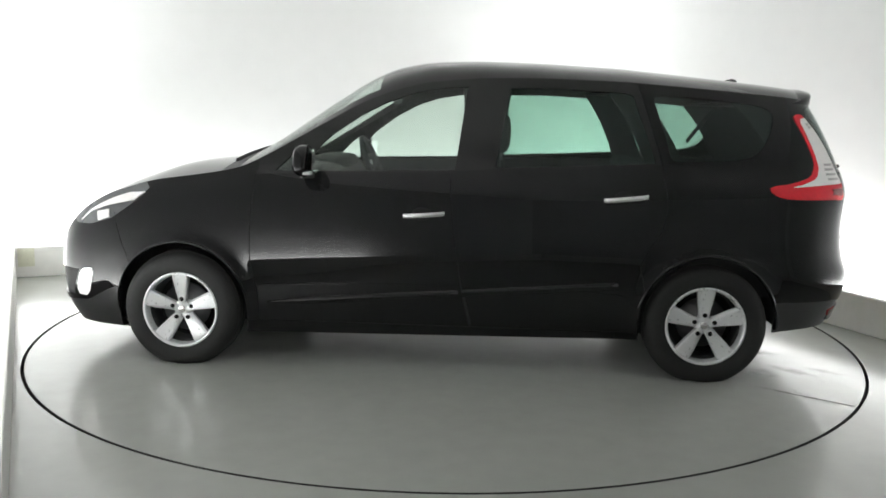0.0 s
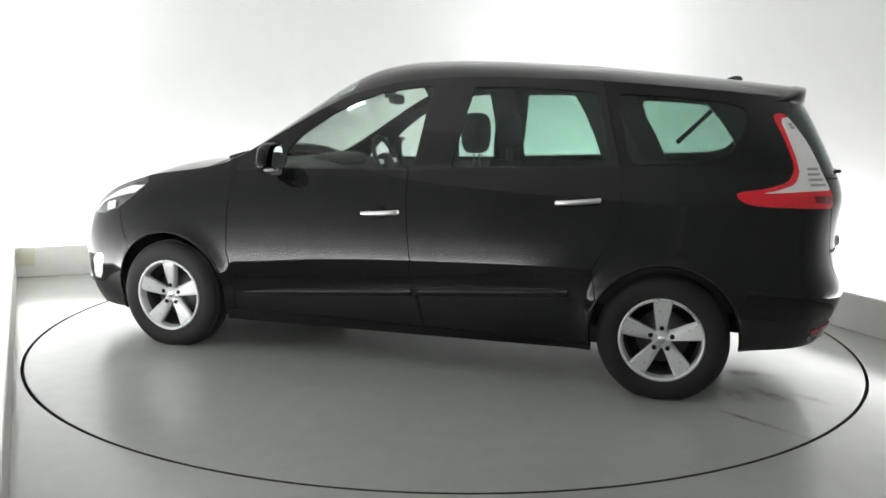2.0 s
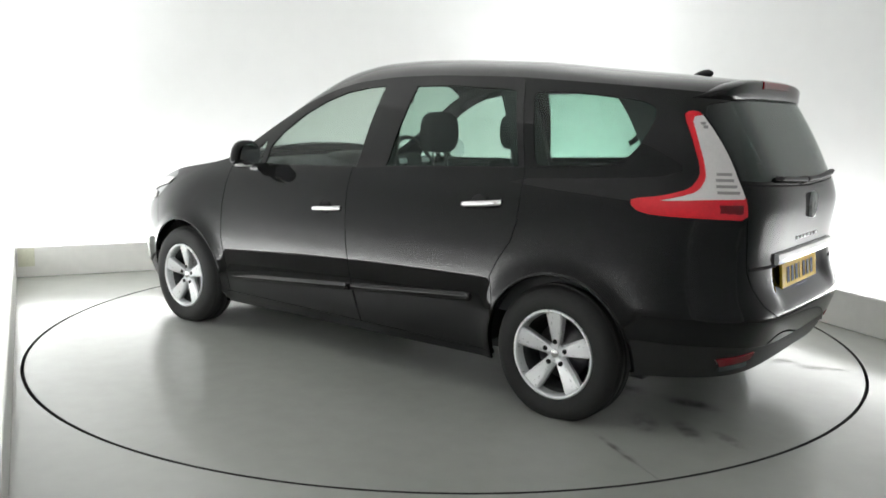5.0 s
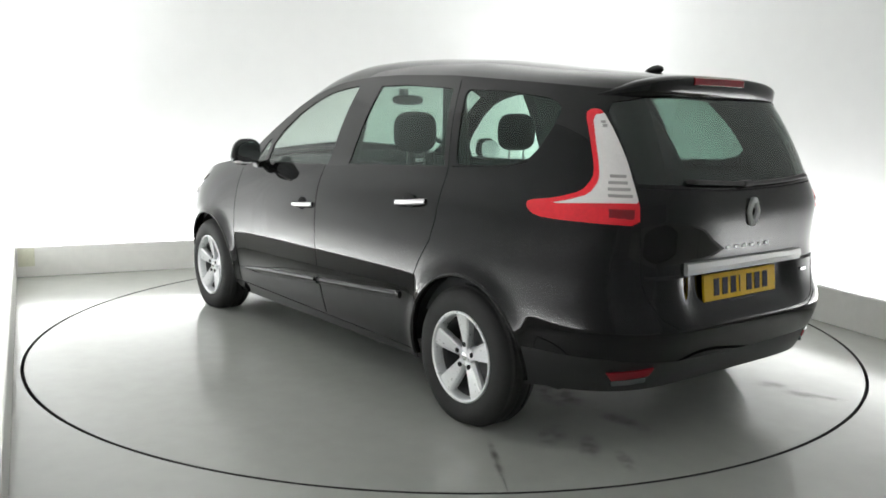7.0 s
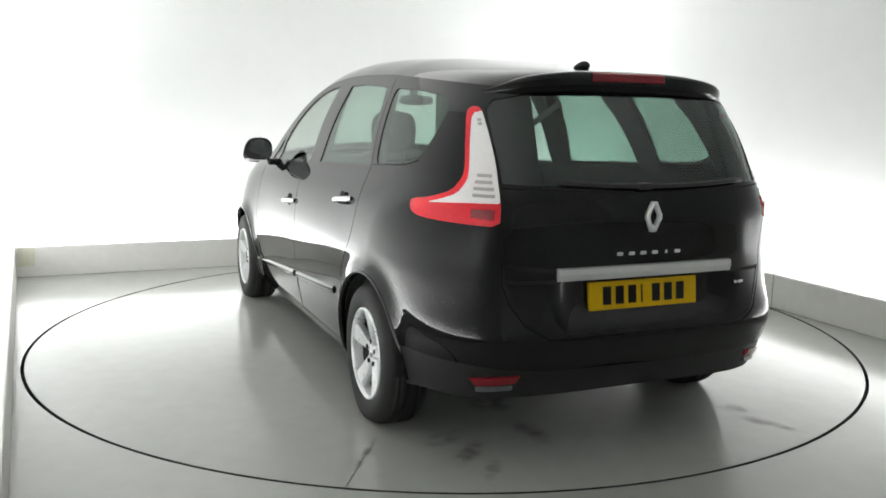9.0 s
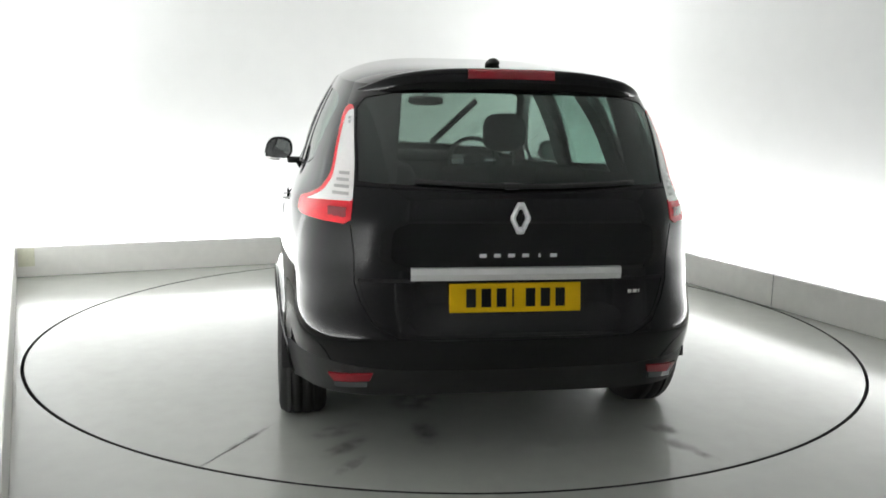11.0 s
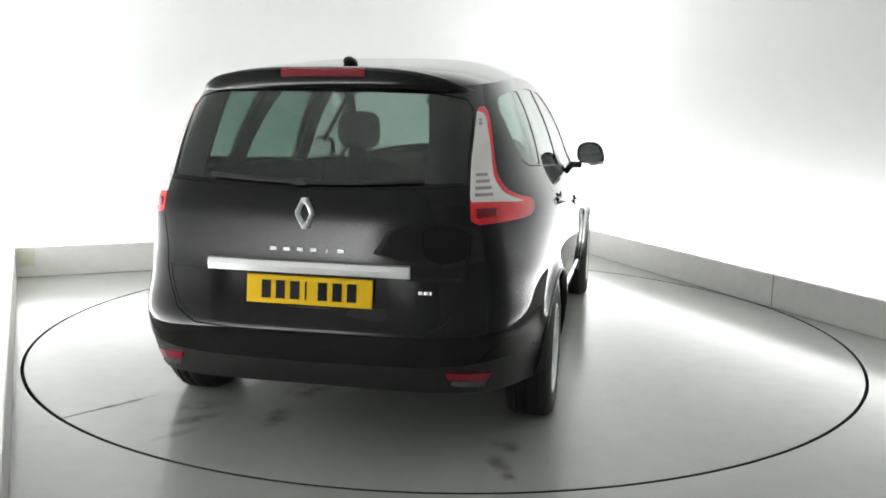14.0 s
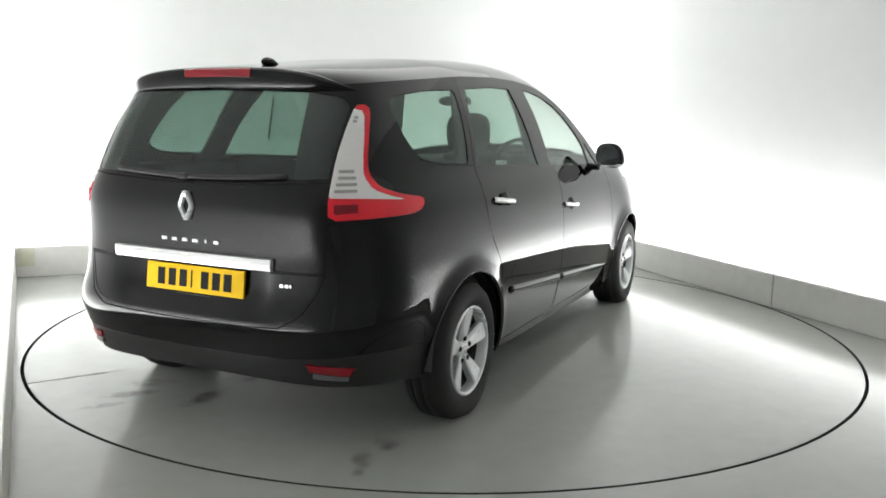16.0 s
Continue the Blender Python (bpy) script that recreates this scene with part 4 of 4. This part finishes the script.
def build_tailgate_trim():
    def rear_x(y, z):
        return body_point(angle_at_y(y, z), z).x
    # bright strip above the plate
    verts, faces = [], []
    ys = spread(-0.415, 0.415, 28)
    for y in ys:
        x = rear_x(y, 0.778)
        for dx, z in ((0.004, 0.752), (-0.016, 0.754), (-0.022, 0.778), (-0.018, 0.800), (0.004, 0.804)):
            verts.append((x + dx, y, z))
    for i in range(len(ys) - 1):
        for k in range(4):
            faces.append((5 * i + k, 5 * i + k + 1, 5 * i + 6 + k, 5 * i + 5 + k)[::-1])
    n = len(verts)
    faces += [(0, 1, 2, 3, 4), (n - 1, n - 2, n - 3, n - 4, n - 5)]
    part("bright_strip", mesh_of("bright_strip", verts, faces, SATIN, False), tailgate, "satin chrome strip")
    # dark grip slot that runs on at both ends of the strip
    for s in (1, -1):
        verts, faces = [], []
        for y in spread(0.40, 0.612, 8):
            x = rear_x(y, 0.752)
            for dx, z in ((0.006, 0.744), (-0.002, 0.744), (-0.002, 0.758), (0.006, 0.758)):
                verts.append((x + dx, s * y, z))
        for i in range(8):
            for k in range(3):
                faces.append((4 * i + k, 4 * i + k + 1, 4 * i + 5 + k, 4 * i + 4 + k)[::s])
        part("grip_slot", mesh_of("grip_slot", verts, faces, SEAM, False), tailgate, "dark grip slot")
    # number plate, its writing as bars
    px = 0.0
    lean = Matrix.Translation((rear_x(0.0, 0.68) + 0.030, 0, 0.679)) @ Matrix.Rotation(math.radians(6), 4, "Y") @ Matrix.Translation((0, 0, -0.679))
    plate = part("number_plate", bm_mesh("number_plate", box_bm((px - 0.008, -0.262, 0.622), (px + 0.004, 0.262, 0.736), 0.003), YELLOW), tailgate, "yellow number plate", m=lean)
    for c, w in ((0.178, 0.05), (0.118, 0.05), (0.058, 0.05), (0.012, 0.018), (-0.058, 0.05), (-0.118, 0.05), (-0.178, 0.05)):
        part("plate_bar", bm_mesh("plate_bar", box_bm((px - 0.0105, c - w / 2 + 0.006, 0.643), (px - 0.0082, c + w / 2 - 0.006, 0.715)), INK), plate)
    part("plate_bar", bm_mesh("plate_bar", box_bm((px - 0.012, -0.09, 0.606), (px + 0.004, 0.09, 0.616)), PLASTIC), plate)
    # lozenge badge
    z, x = 0.993, rear_x(0, 0.993)
    verts, faces = [], []
    for r, dx in ((1.0, 0.004), (1.0, -0.010), (0.80, -0.018), (0.52, -0.012), (0.48, 0.002)):
        for a, b in ((0.3, 1), (1, 0.12), (1, -0.12), (0.3, -1), (-0.3, -1), (-1, -0.12), (-1, 0.12), (-0.3, 1)):
            verts.append((x + dx, a * 0.038 * r, z + b * 0.060 * (r if r > 0.7 else r * 1.15)))
    for k in range(4):
        for i in range(8):
            j = (i + 1) % 8
            faces.append((8 * k + i, 8 * k + j, 8 * k + 8 + j, 8 * k + 8 + i))
    part("badge", mesh_of("badge", verts, faces, ALLOY, False), tailgate, "chrome lozenge badge")
    # raised model mark, as plain bright bars
    for k in range(6):
        y, z = 0.138 - 0.0555 * k, 0.848
        x = rear_x(y, z)
        w = 0.013 if k != 4 else 0.004
        part("name_bar", bm_mesh("name_bar", box_bm((x - 0.005, y - w, z - 0.007), (x + 0.004, y + w, z + 0.007), 0.002), ALLOY), tailgate, "small silver bar")
    for y, w in ((-0.458, 0.009), (-0.480, 0.009), (-0.497, 0.004)):
        x = rear_x(y, 0.70)
        part("name_bar", bm_mesh("name_bar", box_bm((x - 0.005, y - w, 0.693), (x + 0.007, y + w, 0.707), 0.002), CHROME), tailgate, "small chrome bar")
    # wiper
    verts, faces = [], []
    ys = spread(0.40, -0.46, 24)
    for i, y in enumerate(ys):
        z = 1.128 - 0.018 * math.sin(math.pi * i / 24)
        x = rear_x(y, z)
        for dx, dz in ((0.002, -0.008), (-0.022, -0.006), (-0.026, 0.004), (-0.016, 0.012), (0.002, 0.010)):
            verts.append((x + dx, y, z + dz))
    for i in range(24):
        for k in range(4):
            faces.append((5 * i + k, 5 * i + k + 1, 5 * i + 6 + k, 5 * i + 5 + k))
    faces += [(4, 3, 2, 1, 0), (120, 121, 122, 123, 124)]
    wiper = part("rear_wiper", mesh_of("rear_wiper", verts, faces, PLASTIC), car, "black rear wiper")
    bm = box_bm((rear_x(0.03, 1.11) - 0.03, 0.0, 1.10), (rear_x(0.03, 1.11) + 0.02, 0.06, 1.125), 0.01)
    part("wiper_pivot", bm_mesh("wiper_pivot", bm, PLASTIC), wiper)
    # roof spoiler over the rear window
    verts, faces = [], []
    angles = [2.815 + (2 * math.pi - 2 * 2.815) * i / 60 for i in range(61)]
    for a in angles:
        b = body_point(a if a <= math.pi else a - 2 * math.pi, 1.475)
        lift = 0.075 * (1 - min(1, abs(b.y) / 0.60) ** 3.2)
        d = Vector((b.x + 1.55, b.y * 0.35, 0)).normalized()
        edge = min(1.0, (min(angles.index(a), 60 - angles.index(a)) + 0.6) / 9)
        for o, dz in ((-0.10, 0.008), (-0.03, 0.010), (0.010, 0.002), (0.017, -0.008), (0.012, -0.027), (-0.004, -0.034), (-0.03, -0.02)):
            low = lift if dz > -0.025 else lift * 0.3
            o = o * edge if o > 0 else o
            verts.append((b.x + d.x * o, b.y + d.y * o, 1.478 + low + dz * edge - 0.012 * (1 - edge)))
    for i in range(60):
        for k in range(6):
            faces.append((7 * i + k, 7 * i + k + 1, 7 * i + 8 + k, 7 * i + 7 + k))
    n = len(verts)
    faces += [tuple(range(6, -1, -1)), tuple(range(n - 7, n))]
    spoiler = part("roof_spoiler", mesh_of("roof_spoiler", verts, faces, PAINT), car, "black roof spoiler")
    verts, faces = [], []
    ys = spread(-0.175, 0.175, 16)
    for y in ys:
        b = body_point(angle_at_y(y, 1.475), 1.475)
        lift = 0.075 * (1 - (abs(y) / 0.60) ** 3.2)
        for o, dz in ((0.008, 0.006), (0.021, -0.002), (0.021, -0.030), (0.008, -0.036)):
            verts.append((b.x - o, y, 1.476 + lift + dz))
    for i in range(16):
        for k in range(3):
            faces.append((4 * i + k, 4 * i + k + 1, 4 * i + 5 + k, 4 * i + 4 + k))
    faces += [(3, 2, 1, 0), (64, 65, 66, 67)]
    part("stop_light", mesh_of("stop_light", verts, faces, DARK_RED, False), spoiler, "red high stop light")


build_tailgate_trim()


def build_roof_aerial():
    bm = bmesh.new()
    bmesh.ops.create_uvsphere(bm, u_segments=20, v_segments=14, radius=1)
    base = top_point(-1.66, 0.0)
    for v in bm.verts:
        h = (v.co.z + 1) / 2
        v.co = Vector((base.x - h * 0.03 + v.co.x * 0.06 * (1 - 0.45 * h), v.co.y * 0.036 * (1 - 0.3 * h), base.z - 0.012 + h * 0.042))
    part("aerial", bm_mesh("aerial", bm, PLASTIC, True), car, "black roof aerial base")


build_roof_aerial()


def build_lamp_slats():
    """Dark slats inside the pale lens."""
    for side, s in ((False, 1), (True, -1)):
        for z, a0, a1 in ((1.075, 2.812, 2.848), (1.10, 2.814, 2.847), (1.125, 2.817, 2.845), (1.15, 2.821, 2.845), (1.345, 2.826, 2.833), (1.36, 2.825, 2.832)):
            verts, faces = [], []
            for i in range(7):
                p = body_point(a0 + (a1 - a0) * i / 6, z)
                d = Vector((p.x, p.y * 2, 0)).normalized()
                for o, dz in ((0.0, -0.006), (0.0045, -0.006), (0.0045, 0.006), (0.0, 0.006)):
                    verts.append((p.x + d.x * o, s * (p.y + d.y * o), z + dz))
            for i in range(6):
                for k in range(4):
                    l = (k + 1) % 4
                    faces.append((4 * i + k, 4 * i + l, 4 * i + 4 + l, 4 * i + 4 + k))
            part("lamp_slat", mesh_of("lamp_slat", verts, faces, LENS_SHADE, False), tail_lamps[side])
        verts, faces = [], []
        for i in range(7):
            p = body_point(2.808 + 0.038 * i / 6, 1.005)
            d = Vector((p.x, p.y * 2, 0)).normalized()
            for o, dz in ((0.0, -0.02), (0.0062, -0.02), (0.0062, 0.02), (0.0, 0.02)):
                verts.append((p.x + d.x * o, s * (p.y + d.y * o), 1.005 + dz))
        for i in range(6):
            for k in range(4):
                l = (k + 1) % 4
                faces.append((4 * i + k, 4 * i + l, 4 * i + 4 + l, 4 * i + 4 + k))
        part("bulb_window", mesh_of("bulb_window", verts, faces, DARK_RED, False), tail_lamps[side], "dark red bulb window")


build_lamp_slats()


def build_headlamp_pieces():
    """The bright reflector along the lamp's upper edge, and the small indicator."""
    pieces = (("reflector_strip", CLEAR_LENS, "bright upper reflector",
               [(0.470, 0.885), (0.4485, 0.872), (0.4199, 0.850), (0.3901, 0.815), (0.3736, 0.762)],
               [(0.482, 0.932), (0.4514, 0.925), (0.4267, 0.897), (0.4035, 0.856), (0.387, 0.820)]),
              ("indicator", CLEAR_LENS, "small pale indicator", [(0.4381, 0.788), (0.4182, 0.766)], [(0.4292, 0.830), (0.4061, 0.814)]))
    for side, s in ((False, 1), (True, -1)):
        for name, mat, label, low, up in pieces:
            verts, faces, n = [], [], 4 * (len(low) - 1)
            for i in range(n + 1):
                k, f = min(i // 4, len(low) - 2), i / 4 - min(i // 4, len(low) - 2)
                ends = [[q[k][j] + (q[k + 1][j] - q[k][j]) * f for j in (0, 1)] for q in (low, up)]
                for h in range(5):
                    a, z = (ends[0][j] + (ends[1][j] - ends[0][j]) * h / 4 for j in (0, 1))
                    p = body_point(a, z)
                    o = 0.005
                    verts.append((p.x + o * 0.6, s * (p.y + o * 0.6), p.z + o * 0.5))
            for i in range(n):
                for h in range(4):
                    q = (5 * i + h, 5 * i + h + 1, 5 * i + 6 + h, 5 * i + 5 + h)
                    faces.append(q if s < 0 else q[::-1])
            part(name, mesh_of(name, verts, faces, mat), head_lamps[side], label, thick=0.006)


build_headlamp_pieces()


def build_reverse_lamps():
    """Pale strips under the bumper reflectors."""
    for s in (1, -1):
        verts, faces = [], []
        for i in range(11):
            a = 2.822 + 0.062 * i / 10
            z = 0.324 + 0.014 * i / 10
            p = body_point(a, z)
            d = Vector((p.x, p.y * 1.5, 0)).normalized()
            for o, dz in ((-0.01, -0.011), (0.004, -0.010), (0.004, 0.010), (-0.01, 0.011)):
                verts.append((p.x + d.x * o, s * (p.y + d.y * o), z + dz))
        for i in range(10):
            for k in range(4):
                l = (k + 1) % 4
                f = (4 * i + k, 4 * i + l, 4 * i + 4 + l, 4 * i + 4 + k)
                faces.append(f if s > 0 else f[::-1])
        faces += [(3, 2, 1, 0), (40, 41, 42, 43)]
        part("bumper_lamp", mesh_of("bumper_lamp", verts, faces, HEAD_LENS, False), car, "grey clear bumper lamp")


build_reverse_lamps()


def build_seat(x, y, width, top, rest, name):
    seat = new(name)
    seat.parent = car
    part("cushion", bm_mesh("cushion", rounded_block((x + 0.02, y - width / 2, 0.42), (x + 0.55, y + width / 2, 0.60)), CLOTH, True), seat)
    bm = rounded_block((-0.075, -width / 2, 0), (0.075, width / 2, top - 0.5), 5)
    bmesh.ops.rotate(bm, cent=(0, 0, 0), matrix=Matrix.Rotation(math.radians(-16), 3, "Y"), verts=bm.verts[:])
    bmesh.ops.translate(bm, vec=(x + 0.12, y, 0.5), verts=bm.verts[:])
    part("backrest", bm_mesh("backrest", bm, CLOTH, True), seat)
    if rest:
        x0, z0, z1 = rest
        part("headrest", bm_mesh("headrest", rounded_block((x0 - 0.065, y - 0.13, z0), (x0 + 0.075, y + 0.13, z1), 3.2), CLOTH, True), seat, "charcoal headrest")
        for s in (-0.06, 0.06):
            bm = bmesh.new()
            bmesh.ops.create_cone(bm, segments=10, radius1=0.006, radius2=0.006, depth=0.14, cap_ends=True)
            bmesh.ops.translate(bm, vec=(x0, y + s, z0 - 0.02), verts=bm.verts[:])
            part("headrest_post", bm_mesh("headrest_post", bm, STEEL, True), seat)
    return seat


def build_interior():
    for y in (0.39, -0.39):
        build_seat(-0.22, y, 0.52, 1.12, (-0.30, 1.165, 1.395), "front_seat")
    for y in (0.5, 0.0, -0.5):
        build_seat(-1.08, y, 0.44, 1.05, (-1.12, 1.02, 1.13), "rear_seat")
    bm = rounded_block((0.62, -0.74, 0.62), (1.25, 0.74, 1.09), 5, 40, 20)
    dash = part("dashboard", bm_mesh("dashboard", bm, TRIM, True), car, "charcoal dashboard")
    part("dial_hood", bm_mesh("dial_hood", rounded_block((0.62, -0.25, 1.04), (0.86, 0.25, 1.13), 3), TRIM, True), dash)
    for x, y, z in ((0.64, 0.12, 1.105), (0.66, -0.05, 1.11)):
        part("dial", bm_mesh("dial", box_bm((x - 0.004, y - 0.03, z - 0.008), (x + 0.004, y + 0.03, z + 0.008), 0.002), CHROME), dash)
    # steering wheel before the driver on the car's right
    verts, faces, n, k = [], [], 40, 10
    for i in range(n):
        a = 2 * math.pi * i / n
        for j in range(k):
            b = 2 * math.pi * j / k
            r = 0.175 + 0.016 * math.cos(b)
            verts.append((0.016 * math.sin(b), r * math.cos(a), r * math.sin(a)))
    for i in range(n):
        for j in range(k):
            faces.append((i * k + j, i * k + (j + 1) % k, ((i + 1) % n) * k + (j + 1) % k, ((i + 1) % n) * k + j))
    wheel = part("steering_wheel", mesh_of("steering_wheel", verts, faces, TRIM), car, "dark steering wheel", m=pose(0.57, -0.38, 1.06, 0, 24, 0))
    part("wheel_boss", bm_mesh("wheel_boss", rounded_block((-0.03, -0.08, -0.07), (0.05, 0.08, 0.06), 3), TRIM, True), wheel)
    part("wheel_spoke", bm_mesh("wheel_spoke", box_bm((-0.008, -0.17, -0.02), (0.012, 0.17, 0.015), 0.006), ALLOY), wheel)
    inner = part("inside_mirror", bm_mesh("inside_mirror", rounded_block((0.33, -0.12, 1.44), (0.37, 0.12, 1.505), 3), TRIM, True), car, "black rear-view mirror")
    part("mirror_stem", bm_mesh("mirror_stem", box_bm((0.36, -0.015, 1.48), (0.43, 0.015, 1.545), 0.005), TRIM), inner)
    # pillar trims beside the rear window and behind the doors
    for s in (1, -1):
        for a0, a1, z0, z1 in ((angle_at_x(-1.70, 1.3), angle_at_y(0.47, 1.3), 1.0, 1.47), (angle_at_x(-1.03, 1.3), angle_at_x(-1.22, 1.3), 1.0, 1.53), (angle_at_x(-0.12, 1.3), angle_at_x(-0.30, 1.3), 1.0, 1.55)):
            verts, faces = [], []
            for i in range(11):
                for j in range(13):
                    z = z0 + (z1 - z0) * j / 12
                    p = body_point(a0 + (a1 - a0) * i / 10, z)
                    d = Vector((p.x, p.y * 3, 0)).normalized() * 0.045
                    verts.append((p.x - d.x, s * (p.y - d.y), z))
            for i in range(10):
                for j in range(12):
                    faces.append((i * 13 + j, i * 13 + j + 1, i * 13 + 14 + j, i * 13 + 13 + j))
            part("pillar_trim", mesh_of("pillar_trim", verts, faces, TRIM), car, "charcoal pillar trim", 0.012)
        verts, faces, xs = [], [], spread(0.62, -1.9, 30)
        for x in xs:
            for z, o in ((0.45, 0.09), (0.9, 0.09), (1.05, 0.06), (1.07, 0.045)):
                z = z + (0.02 - x) * 0.022 if z > 1 else z
                p = body_point(angle_at_x(x, z), z)
                verts.append((x, s * max(0.3, p.y - o), z))
        for i in range(30):
            for k in range(3):
                faces.append((4 * i + k, 4 * i + k + 1, 4 * i + 5 + k, 4 * i + 4 + k))
        part("door_lining", mesh_of("door_lining", verts, faces, TRIM), car, "charcoal door lining", 0.01)
    part("load_floor", bm_mesh("load_floor", box_bm((-2.05, -0.62, 0.40), (-1.25, 0.62, 0.46), 0.01), TRIM), car)
    bm = box_bm((-0.002, -0.014, -0.16), (0.002, 0.014, 0.16))
    run = Vector((-0.18, -0.17, 0.19)).to_track_quat("Z", "Y").to_matrix().to_4x4()
    part("seat_belt", bm_mesh("seat_belt", bm, TRIM), car, "dark seat belt strap", m=Matrix.Translation((-1.49, 0.135, 1.345)) @ run)


build_interior()


def build_motion_rows():
    rows = []
    for i in range(33):
        t = i * 0.5
        a = 175.644 - 6.8501 * t - 0.00562 * t * t
        r = Matrix.Rotation(math.radians(a), 4, "Z")
        rows.append((t, r @ Matrix.Translation((-0.0357, 0.1009, 0.0))))
    return rows


def motions():
    rows = build_motion_rows()
    walk(car, rows)
    walk(turntable, [(t, Matrix.Rotation(math.radians(175.644 - 6.8501 * t - 0.00562 * t * t), 4, "Z")) for t, _ in rows])


motions()
